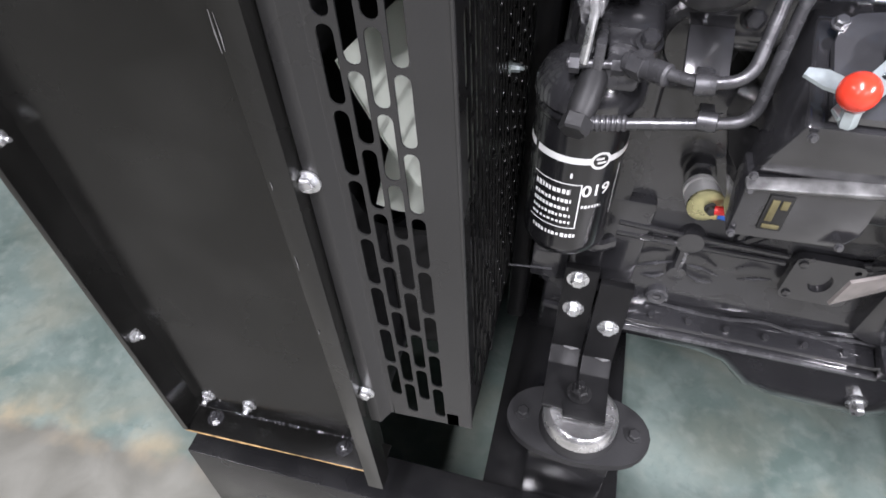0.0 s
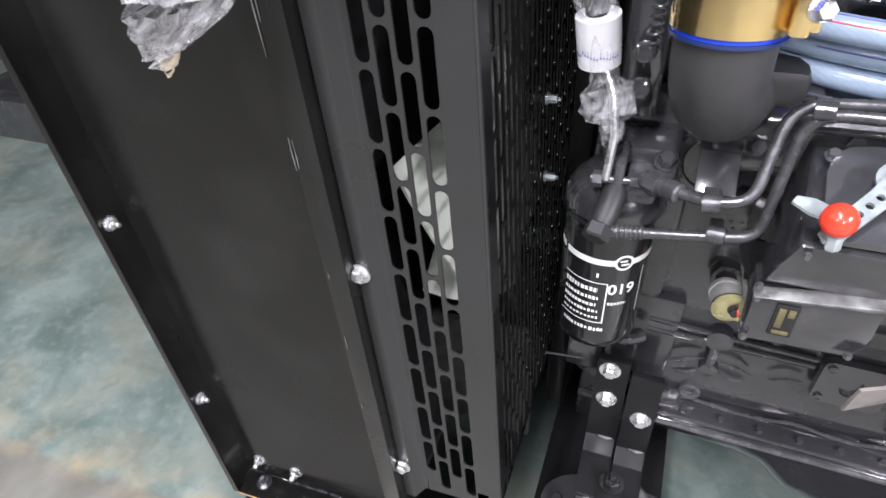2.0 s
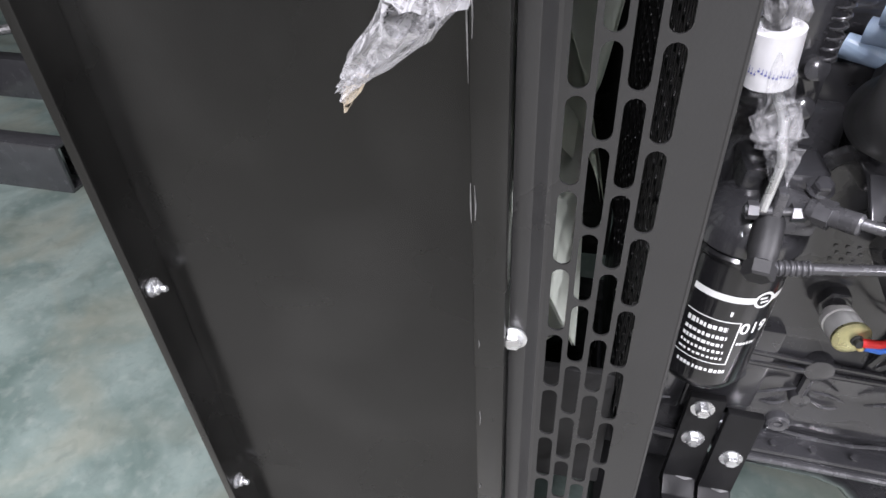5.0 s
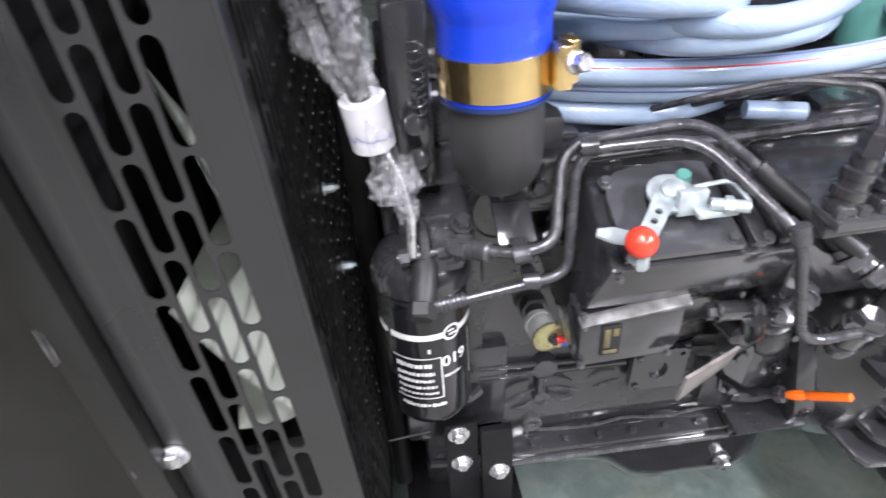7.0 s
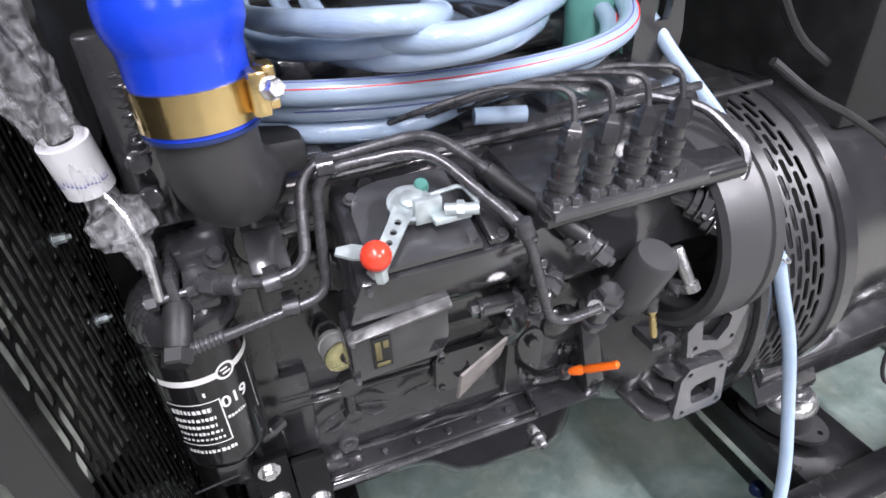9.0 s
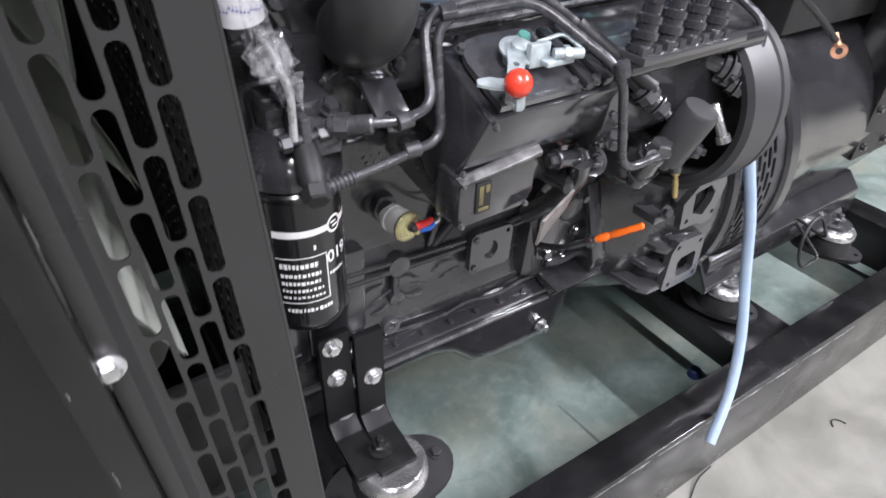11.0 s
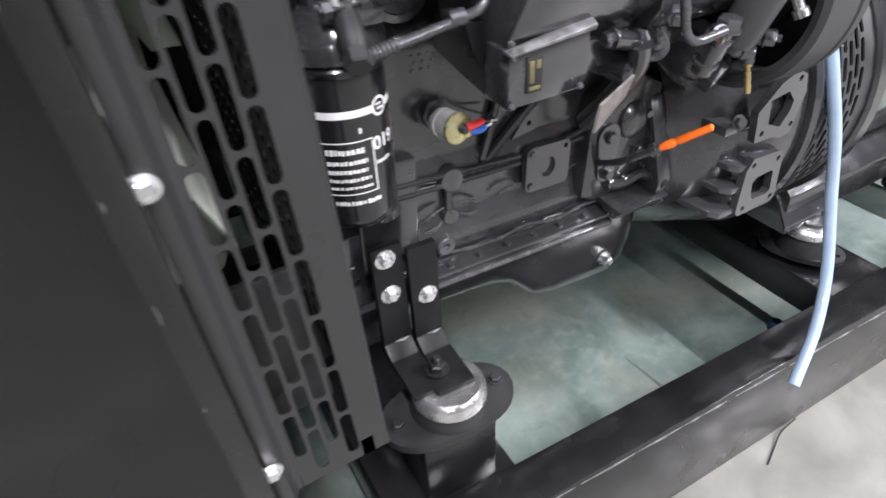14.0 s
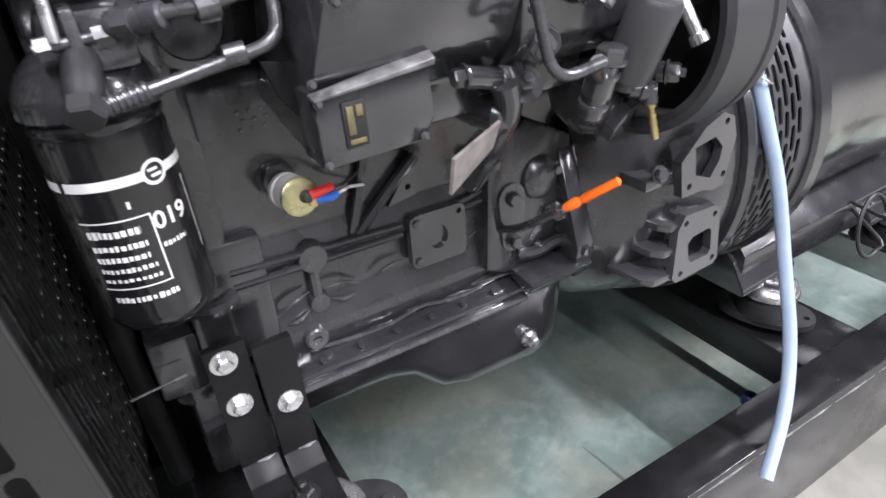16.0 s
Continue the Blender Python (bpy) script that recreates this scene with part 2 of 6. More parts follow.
def part(name, bm, mat, parent=None, label="", angle=35):
    """Links a bmesh, drawn in world metres, as one mesh object."""
    bmesh.ops.recalc_face_normals(bm, faces=bm.faces)
    me = bpy.data.meshes.new(name)
    off = AT[parent] if parent else Vector()
    bm.transform(Matrix.Translation(-off))
    bm.to_mesh(me)
    bm.free()
    ob = new(name, me)
    for m in (mat if isinstance(mat, (list, tuple)) else [mat]):
        me.materials.append(m)
    if parent:
        ob.parent = parent
    AT[ob] = off.copy()
    finish(ob, angle)
    if label:
        ob["label"] = label
    return ob


def B():
    return bmesh.new()


def vs(bm, pts):
    return [bm.verts.new(p) for p in pts]


def box(bm, lo, hi, bevel=0.0, seg=2, m=None):
    g = bmesh.ops.create_cube(bm, size=1.0)
    lo, hi = Vector(lo), Vector(hi)
    for v in g["verts"]:
        v.co = Vector((lo[i] + (v.co[i] + 0.5) * (hi[i] - lo[i]) for i in range(3)))
    out = g["verts"]
    if bevel:
        es = {e for v in g["verts"] for e in v.link_edges}
        r = bmesh.ops.bevel(bm, geom=list(es), offset=bevel, segments=seg, profile=0.5, affect="EDGES")
        out = list({v for f in r["faces"] for v in f.verts} | {v for v in g["verts"] if v.is_valid})
    if m is not None:
        for v in out:
            v.co = m @ v.co
    return bm


def frame_of(d):
    d = Vector(d).normalized()
    a = Vector((0, 0, 1)) if abs(d.z) < 0.9 else Vector((1, 0, 0))
    u = d.cross(a).normalized()
    return d, u, d.cross(u)


def rings(bm, stations, seg=20, caps=True, turn=0.0):
    """Joins circles (centre, axis, radius) in a row."""
    prev = first = None
    for c, d, r in stations:
        _, u, v = frame_of(d)
        ring = [bm.verts.new(Vector(c) + r * (math.cos(turn + 2 * math.pi * i / seg) * u + math.sin(turn + 2 * math.pi * i / seg) * v)) for i in range(seg)]
        if prev:
            for i in range(seg):
                bm.faces.new((prev[i], prev[(i + 1) % seg], ring[(i + 1) % seg], ring[i]))
        prev, first = ring, first or ring
    if caps:
        bm.faces.new(first[::-1]), bm.faces.new(prev)
    return bm


def cyl(bm, p0, p1, r0, r1=None, seg=20, ch=0.0):
    """A cylinder or cone, with chamfered ends."""
    p0, p1 = Vector(p0), Vector(p1)
    r1 = r0 if r1 is None else r1
    d = (p1 - p0).normalized()
    st = [(p0, d, r0), (p1, d, r1)]
    if ch:
        st = [(p0, d, r0 - ch), (p0 + d * ch, d, r0), (p1 - d * ch, d, r1), (p1, d, r1 - ch)]
    return rings(bm, st, seg)


def turned(bm, p0, d, prof, seg=24):
    """A turned shape: (distance along d, radius)."""
    d = Vector(d).normalized()
    return rings(bm, [(Vector(p0) + d * a, d, max(r, 0.0004)) for a, r in prof], seg)


def glide(pts, n=8):
    pts = [Vector(p) for p in pts]
    P = [2 * pts[0] - pts[1], *pts, 2 * pts[-1] - pts[-2]]
    out = []
    for i in range(1, len(P) - 2):
        a, b, c, d = P[i - 1:i + 3]
        for k in range(n):
            t = k / n
            out.append(0.5 * (2 * b + (c - a) * t + (2 * a - 5 * b + 4 * c - d) * t * t + (3 * b - a - 3 * c + d) * t ** 3))
    return out + [pts[-1]]


def bent(pts, r, n=6):
    """A polyline whose corners are rounded to radius r."""
    pts = [Vector(p) for p in pts]
    out = [pts[0]]
    for a, b, c in zip(pts, pts[1:], pts[2:]):
        u, v = (a - b), (c - b)
        k = min(r, 0.49 * u.length, 0.49 * v.length)
        s, e = b + u.normalized() * k, b + v.normalized() * k
        for i in range(n + 1):
            t = i / n
            out.append((1 - t) ** 2 * s + 2 * t * (1 - t) * b + t * t * e)
    return out + [pts[-1]]


def tube(bm, pts, r, seg=10, caps=True):
    pts = [Vector(p) for p in pts]
    prev = first = None
    u = None
    for i, p in enumerate(pts):
        d = (pts[min(i + 1, len(pts) - 1)] - pts[max(i - 1, 0)]).normalized()
        if u is None:
            _, u, _ = frame_of(d)
        u = (u - d * u.dot(d)).normalized()
        v = d.cross(u)
        rr = r(i / (len(pts) - 1)) if callable(r) else r
        ring = [bm.verts.new(p + rr * (math.cos(2 * math.pi * k / seg) * u + math.sin(2 * math.pi * k / seg) * v)) for k in range(seg)]
        if prev:
            for k in range(seg):
                bm.faces.new((prev[k], prev[(k + 1) % seg], ring[(k + 1) % seg], ring[k]))
        prev, first = ring, first or ring
    if caps:
        bm.faces.new(first[::-1]), bm.faces.new(prev)
    return bm


def prism(bm, poly, axis, a, b, bevel=0.0):
    """Extrudes a polygon of the two other axes from a to b along the axis."""
    i = "xyz".index(axis)
    o = [k for k in range(3) if k != i]

    def at(p, w):
        q = [0, 0, 0]
        q[i], q[o[0]], q[o[1]] = w, p[0], p[1]
        return q
    lo, hi = vs(bm, [at(p, a) for p in poly]), vs(bm, [at(p, b) for p in poly])
    fs = [bm.faces.new(lo[::-1]), bm.faces.new(hi)]
    n = len(poly)
    for k in range(n):
        fs.append(bm.faces.new((lo[k], lo[(k + 1) % n], hi[(k + 1) % n], hi[k])))
    if bevel:
        bmesh.ops.bevel(bm, geom=list({e for f in fs for e in f.edges}), offset=bevel, segments=2, profile=0.5, affect="EDGES")
    return bm


def plate_with_holes(bm, outer, holes, put, thick):
    """A flat plate of any outline with holes: put(u, v, w) gives the place."""
    loops = [outer, *holes]
    layers = []
    for w in (0.0, thick):
        edges, lv = [], []
        for lp in loops:
            q = vs(bm, [put(u, v, w) for u, v in lp])
            edges += [bm.edges.new((q[i], q[(i + 1) % len(q)])) for i in range(len(q))]
            lv.append(q)
        bmesh.ops.triangle_fill(bm, use_beauty=True, use_dissolve=False, edges=edges)
        layers.append(lv)
    for p, q in zip(*layers):
        for i in range(len(p)):
            bm.faces.new((p[i], p[(i + 1) % len(p)], q[(i + 1) % len(q)], q[i]))
    return bm


def circle(cx, cy, r, n=14, sx=1.0):
    return [(cx + sx * r * math.cos(2 * math.pi * i / n), cy + r * math.sin(2 * math.pi * i / n)) for i in range(n)]


def rounded(x0, y0, x1, y1, r, n=4):
    out = []
    for cx, cy, a in ((x1 - r, y1 - r, 0), (x0 + r, y1 - r, 90), (x0 + r, y0 + r, 180), (x1 - r, y0 + r, 270)):
        out += [(cx + r * math.cos(radians(a + 90 * i / n)), cy + r * math.sin(radians(a + 90 * i / n))) for i in range(n + 1)]
    return out


def slotted(bm, U0, U1, V0, V1, cu0, pu, cols, v0, pv, length, width, put, thick, offs=(0.0, 0.5), keep=None):
    """A sheet with columns of upright round-ended slots, staggered from column to column."""
    r, h, a, b = width / 2, (length - width) / 2, pu / 2, pv / 2

    def quad(x0, y0, x1, y1):
        if x1 - x0 < 1e-5 or y1 - y0 < 1e-5:
            return
        for w in (0.0, thick):
            n = max(1, int((y1 - y0) / 0.05))
            for k in range(n):
                ya, yb = y0 + (y1 - y0) * k / n, y0 + (y1 - y0) * (k + 1) / n
                bm.faces.new(vs(bm, [put(x0, ya, w), put(x1, ya, w), put(x1, yb, w), put(x0, yb, w)]))
    quad(U0, V0, cu0 - a, V1), quad(cu0 + (cols - 1) * pu + a, V0, U1, V1)
    for c in range(cols):
        uc = cu0 + c * pu
        vc = v0 + offs[c % len(offs)] * pv
        quad(uc - a, V0, uc + a, vc - b)
        while vc + b <= V1 - 0.004:
            hole = [(r * math.cos(radians(30 * i)), h + r * math.sin(radians(30 * i))) for i in range(7)]
            hole += [(-x, -y) for x, y in hole]
            rim = [(a, h), (a, b), (a / 2, b), (0, b), (-a / 2, b), (-a, b), (-a, h)]
            rim += [(-x, -y) for x, y in rim]
            walls = []
            for w in (0.0, thick):
                hv, rv = vs(bm, [put(uc + x, vc + y, w) for x, y in hole]), vs(bm, [put(uc + x, vc + y, w) for x, y in rim])
                for i in range(14):
                    j = (i + 1) % 14
                    bm.faces.new((hv[i], hv[j], rv[j], rv[i]))
                walls.append(hv)
            for i in range(14):
                j = (i + 1) % 14
                bm.faces.new((walls[0][i], walls[0][j], walls[1][j], walls[1][i]))
            vc += pv
        quad(uc - a, vc - b, uc + a, V1)
    # outer rim of the sheet
    for p, q in (((U0, V0), (U1, V0)), ((U1, V0), (U1, V1)), ((U1, V1), (U0, V1)), ((U0, V1), (U0, V0))):
        bm.faces.new(vs(bm, [put(*p, 0), put(*q, 0), put(*q, thick), put(*p, thick)]))
    bmesh.ops.remove_doubles(bm, verts=bm.verts, dist=1e-5)
    return bm


def hex_bolt(bm, p, d, r, h, washer=0.0, stud=0.0):
    """A hexagon head at p that points along d, with a washer and a thread end."""
    p, d = Vector(p), Vector(d).normalized()
    if washer:
        rings(bm, [(p, d, washer), (p + d * 0.0018, d, washer)], 18)
        p = p + d * 0.0018
    rings(bm, [(p, d, r), (p + d * h * 0.8, d, r), (p + d * h, d, r * 0.82)], 6)
    if stud:
        rings(bm, [(p + d * h * 0.9, d, r * 0.5), (p + d * (h + stud * 0.8), d, r * 0.5), (p + d * (h + stud), d, r * 0.36)], 10)
    return bm


def words(bm, text, size, put):
    """Lettering with the built-in font, laid by put(u, v)."""
    cu = bpy.data.curves.new("lettering", "FONT")
    cu.body, cu.size, cu.align_x, cu.align_y, cu.resolution_u = text, size, "CENTER", "CENTER", 3
    cu.offset = size * 0.02
    ob = bpy.data.objects.new("lettering", cu)
    me = ob.to_mesh()
    b2 = bmesh.new()
    b2.from_mesh(me)
    bmesh.ops.subdivide_edges(b2, edges=[e for e in b2.edges if e.calc_length() > size * 0.2], cuts=1)
    index = {v: bm.verts.new(put(v.co.x, v.co.y)) for v in b2.verts}
    for f in b2.faces:
        bm.faces.new([index[v] for v in f.verts])
    b2.free()
    ob.to_mesh_clear()
    bpy.data.objects.remove(ob)
    return bm

# ---- hall ----
bm = B()
prism(bm, [(-9, -8), (13, -8), (13, 11), (-9, 11)], "z", -0.12, 0.0)
tagged(part("floor", bm, FLOOR), "worn green epoxy workshop floor with bare beige lane", "floor", kind="structure")
# thin soft shadow on the floor, drawn as a sunken dark strip
bm = B()
tube(bm, [(0.690, 0.38, -0.0042), (0.687, 0.48, -0.0040), (0.682, 0.56, -0.0044), (0.676, 0.62, -0.0052)], lambda q: 0.0072 - 0.0016 * q, 12)
tagged(part("floor_shadow_line", bm, SHADOWLINE), "soft dark shadow line laid into the workshop floor", "floor joint", kind="structure")
for nm, lo, hi in (("wall_north", (-9, 11, 0), (13, 11.2, 5.6)), ("wall_south", (-9, -8.2, 0), (13, -8, 5.6)),
                   ("wall_west", (-9.2, -8.2, 0), (-9, 11.2, 5.6)), ("wall_east", (13, -8.2, 0), (13.2, 11.2, 5.6))):
    tagged(part(nm, box(B(), lo, hi), WALLPAINT), "plain grey painted workshop hall wall", "wall", kind="structure")
tagged(part("ceiling", box(B(), (-9.2, -8.2, 5.6), (13.2, 11.2, 5.8)), CEILPAINT), "plain grey workshop hall ceiling", "ceiling", kind="structure")

# ---- base frame ----
frame_ob = thing("base_frame", "black painted welded steel channel base frame", "base frame", (0.6, 0.75, 0))


def channel(y0, y1, x0, x1, top=0.25):
    """A rail of C section, its back at y0 and its flanges towards y1."""
    s = 1 if y1 > y0 else -1
    t = 0.008
    poly = [(y0, 0.0), (y1, 0.0), (y1, t), (y0 + s * t, t), (y0 + s * t, top - t), (y1, top - t), (y1, top), (y0, top)]
    return prism(B(), poly, "x", x0, x1, 0.0022)


def fall(bm):
    for v in bm.verts:
        if v.co.z > 0.06:
            v.co.z -= 0.040 * (min(v.co.x, 1.3) - 0.45)
    return bm


part("side_rail", fall(channel(0.297, 0.372, -0.53, 2.35)), FRAME, frame_ob)
part("side_rail", fall(channel(1.19, 1.115, -0.53, 2.35)), FRAME, frame_ob)
for xa, xb, low in ((-0.53, -0.44, 0.10), (-0.04, 0.175, 0.12), (1.000, 1.190, 0.165), (1.86, 1.96, 0.10)):
    bm = B()
    prism(bm, [(xa, 0.246), (xa, low), (xa + 0.008, low), (xa + 0.008, 0.238), (xb - 0.008, 0.238), (xb - 0.008, low), (xb, low), (xb, 0.246)], "y", 0.306, 1.18, 0.002)
    part("cross_beam", fall(bm), FRAME, frame_ob)
# worn bright edge of the near rail
rng = random.Random(4)
x = -0.1
while x < 1.3:
    n = rng.uniform(0.03, 0.16)
    bm = tube(B(), [(x, 0.2972, 0.2496), (x + n / 2, 0.2966, 0.2499), (x + n, 0.2972, 0.2496)], lambda q: 0.0007 + 0.0015 * math.sin(math.pi * q), 6)
    part("worn_edge", fall(bm), WORN, frame_ob, "paint rubbed through to bright steel")
    x += n * 0.9 + rng.uniform(0.0, 0.03)
# pillar under the front engine mount
bm = B()
box(bm, (0.022, 0.385, 0.25), (0.142, 0.500, 0.398), 0.004)
part("mount_pillar", bm, FRAME, frame_ob)
bm = B()
rng = random.Random(9)
for i in range(9):
    xx = 0.022 + 0.013 * i
    tube(bm, [(xx, 0.383, 0.254), (xx + 0.013, 0.383 - 0.002 * rng.random(), 0.254)], 0.0035, 6)
part("weld_bead", bm, FRAME, frame_ob)

# ---- front engine mount ----
mount = thing("engine_mount", "black oval rubber engine mount with silver dome cap", "engine mount", (0.085, 0.43, 0.398))
put = lambda u, v, w: (0.088 + u, 0.432 + v, 0.398 + w)
outer = []
for i in range(40):
    a = 2 * math.pi * i / 40
    c, s = math.cos(a), math.sin(a)
    k = 0.062 + 0.044 * abs(c) ** 3
    outer.append((k * c, k * 0.98 * s))
part("base_flange", plate_with_holes(B(), outer, [circle(-0.082, 0, 0.007), circle(0.082, 0, 0.007)], put, 0.014), RUBBER, mount)
bm = B()
turned(bm, (0.088, 0.432, 0.412), (0, 0, 1), [(0, 0.058), (0.012, 0.056), (0.026, 0.050), (0.028, 0.049)], 36)
part("rubber_body", bm, RUBBER, mount)
bm = B()
turned(bm, (0.088, 0.427, 0.436), (0, 0, 1), [(0, 0.050), (0.004, 0.0545), (0.018, 0.0535), (0.025, 0.0495), (0.028, 0.046), (0.0285, 0.002)], 36)
part("dome_cap", bm, SILVER, mount, "silver pressed metal cap")
for sx in (-0.082, 0.082):
    part("bolt", hex_bolt(B(), (0.088 + sx, 0.432, 0.412), (0, 0, 1), 0.009, 0.007, 0.012), RUBBER, mount)

# ---- radiator housing ----
LEAN_AT = (-0.2, 0.3, 0.25)
rad = thing("radiator_housing", "black sheet metal radiator side housing with slotted guards", "radiator housing", LEAN_AT, (0, -2.3, 0))
rad.location.x += 0.028
XL, XR, TOP = -0.531, -0.2135, 1.95
# folded side pan: outer lip, left wall, web, right wall, right lip
t = 0.003
path = [(XL + 0.008, 0.300), (XL, 0.300), (XL, 0.345), (XR, 0.345), (XR, 0.280), (XR + 0.020, 0.280), (XR + 0.020, 0.306)]


def folded(path, t):
    """A strip of sheet of thickness t that follows the path in plan, as a closed outline."""
    P = [Vector(p) for p in path]
    left, right = [], []
    for i, p in enumerate(P):
        d0 = (P[i] - P[i - 1]).normalized() if i else (P[1] - P[0]).normalized()
        d1 = (P[i + 1] - P[i]).normalized() if i < len(P) - 1 else d0
        n0, n1 = Vector((-d0.y, d0.x)), Vector((-d1.y, d1.x))
        n = (n0 + n1).normalized()
        k = t / 2 / max(n.dot(n0), 0.3)
        left.append(tuple(p + n * k)), right.append(tuple(p - n * k))
    return left + right[::-1]


part("side_pan", prism(B(), folded(path, t), "z", 0.382, TOP, 0.0009), SHEET, rad)
bm = B()
box(bm, (XL, 0.300, 0.378), (XR + 0.012, 0.347, 0.382), 0.0008)
part("bottom_flange", bm, SHEET, rad)
bm = B()
tube(bm, [(XL + 0.002, 0.2995, 0.380), (XL + 0.1, 0.2993, 0.3802), (XL + 0.2, 0.2995, 0.380), (XR + 0.010, 0.2995, 0.380)], lambda q: 0.0010 + 0.0006 * math.sin(7 * q), 6)
part("bare_edge", bm, BARE, rad, "rusty unpainted cut edge")
bm = B()
rng = random.Random(2)
for i in range(34):
    xx = -0.475 + 0.0068 * i
    if rng.random() < 0.75:
        turned(bm, (xx, 0.343, 0.3825), (rng.uniform(-0.3, 0.3), -0.7, 0.8), [(0, 0.003), (0.0015, 0.0036 * rng.uniform(0.5, 1)), (0.003, 0.0012)], 7)
part("weld_bead", bm, SMOOTH, rad)
for nx, nz in ((-0.496, 0.425), (-0.427, 0.421)):
    part("bolt", hex_bolt(B(), (nx, 0.3435, nz), (0, -1, 0), 0.0085, 0.007, 0.0115, 0.009), ZINC, rad, "zinc plated nut and thread end")
for nx, ny in ((-0.490, 0.327), (-0.270, 0.325)):
    part("nut", hex_bolt(B(), (nx, ny, 0.382), (0, 0, 1), 0.010, 0.009, 0.013, 0.006), SMOOTH, rad, "black painted nut")
for nz in (0.605, 0.925, 1.245, 1.565):
    part("bolt", hex_bolt(B(), (XL + 0.002, 0.318, nz), (1, 0, 0), 0.007, 0.006, 0.0095, 0.008), ZINC, rad, "zinc plated nut and thread end")
# side guard with staggered slots
GX0, GX1 = XR + 0.023, -0.067
bm = B()
prism(bm, folded([(GX0, 0.2955), (-0.178, 0.2955), (-0.170, 0.3115), (-0.166, 0.3115)], 0.002), "z", 0.556, TOP - 0.02, 0.0005)
part("bolt_strip", bm, GRILLE, rad)
put = lambda u, v, w: (u, 0.3105 + w, v)
bm = slotted(B(), -0.1665, GX1, 0.556, TOP - 0.02, -0.1555, 0.0172, 4, 0.6345, 0.0672, 0.063, 0.0130, put, 0.002, (0.0, -0.5, 0.0, -0.5))
part("side_guard", bm, GRILLE, rad, "black sheet guard with staggered upright slots")
# fold of the guard towards the engine and the slotted fan guard
bm = B()
tube(bm, [(GX1, 0.3125, 0.556), (GX1, 0.3125, TOP - 0.02)], 0.0024, 8)
part("guard_fold", bm, GRILLE, rad)
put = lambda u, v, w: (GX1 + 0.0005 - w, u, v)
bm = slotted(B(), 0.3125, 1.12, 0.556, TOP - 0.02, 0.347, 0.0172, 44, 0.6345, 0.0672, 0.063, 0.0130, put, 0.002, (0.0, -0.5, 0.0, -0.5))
part("fan_guard", bm, GUARD_SHADED, rad, "black sheet fan guard with staggered slots")
for nz in (0.625, 0.943, 1.261, 1.579):
    part("bolt", hex_bolt(B(), (-0.1870, 0.294, nz), (0, -1, 0), 0.0078, 0.0065, 0.011), ZINC, rad, "zinc plated hexagon bolt")
for nz in (0.92, 1.018, 1.30, 1.45):
    part("bolt", hex_bolt(B(), (GX1 + 0.0005, 0.535, nz), (1, 0, 0), 0.0048, 0.010, 0.007, 0.004), DULLZINC, rad, "zinc plated bolt end")
# core, tanks and shroud behind the pan
bm = B()
box(bm, (-0.46, 0.36, 0.42), (-0.27, 1.13, TOP - 0.05), 0.01)
part("radiator_core", bm, BRACKET_SHADE, rad)
put = lambda u, v, w: (-0.235 + w, u, v)
bm = plate_with_holes(B(), [(0.36, 0.42), (1.12, 0.42), (1.12, TOP - 0.1), (0.36, TOP - 0.1)], [circle(0.735, 0.92, 0.325, 40)], put, 0.012)
part("fan_shroud", bm, BRACKET_SHADE, rad)
bm = B()
prism(bm, [(0.50, 0.45), (0.512, 0.45), (0.512, 0.685), (0.50, 0.685)], "x", -0.222, -0.078, 0.002)
part("air_baffle", bm, DARK, rad)
bm = B()
box(bm, (XL, 0.36, 0.30), (-0.37, 1.12, 0.376), 0.004)
part("base_tray", bm, FRAME, rad)
# far side of the housing
bm = B()
box(bm, (XL, 1.122, 0.40), (GX1 + 0.002, 1.126, TOP), 0.001)
part("far_side_pan", bm, SHEET, rad)
# unseen lid, added to keep lamp light from falling in on the fan
part("unseen_top_blocker", box(B(), (XL, 0.349, TOP - 0.016), (GX1 - 0.002, 1.120, TOP - 0.012), 0.001), SHEET, rad)
# scratches on the pan edge
rng = random.Random(11)
for i in range(10):
    z0 = rng.uniform(0.7, 1.5)
    n = rng.uniform(0.006, 0.03)
    xx = XR + rng.choice((0.0008, 0.0008, 0.002))
    bm = tube(B(), [(xx, 0.2783, z0), (xx + 0.0006, 0.2780, z0 + n / 2), (xx, 0.2783, z0 + n)], lambda q: 0.0002 + 0.0003 * math.sin(math.pi * q), 5)
    part("scratch", bm, WORN, rad, "pale scratch in the paint")

for z0, n in ((1.155, 0.07), (1.205, 0.05), (1.06, 0.03)):
    bm = tube(B(), [(XR - 0.0016, 0.2778, z0), (XR - 0.0018, 0.2776, z0 + n / 2), (XR - 0.0016, 0.2778, z0 + n)], lambda q: 0.0002 + 0.0004 * math.sin(math.pi * q), 6)
    part("scratch", bm, WORN, rad, "pale rubbed fold in the paint")

# ---- engine ----
eng = thing("diesel_engine", "black painted four cylinder diesel engine", "engine", (0.3, 0.73, 0.36))
SL = Matrix.Translation((0.27, 0, 0.56)) @ Matrix.Rotation(radians(1.6), 4, "Y") @ Matrix.Translation((-0.27, 0, -0.56))


def epart(name, bm, mat, label="", slope=True, parent=None, angle=35):
    if slope:
        bm.transform(SL)
    return part(name, bm, mat, parent or eng, label, angle)


# crankcase: stepped section, swept along the engine
sec = [(0.552, 0.572), (0.552, 0.606), (0.566, 0.644), (0.566, 0.690), (0.558, 0.700), (0.558, 0.703), (0.570, 0.734), (0.570, 0.90), (0.585, 0.915), (0.585, 1.00), (0.90, 1.00), (0.90, 0.572)]
epart("crankcase", prism(B(), sec, "x", 0.06, 0.545, 0.004), CAST)
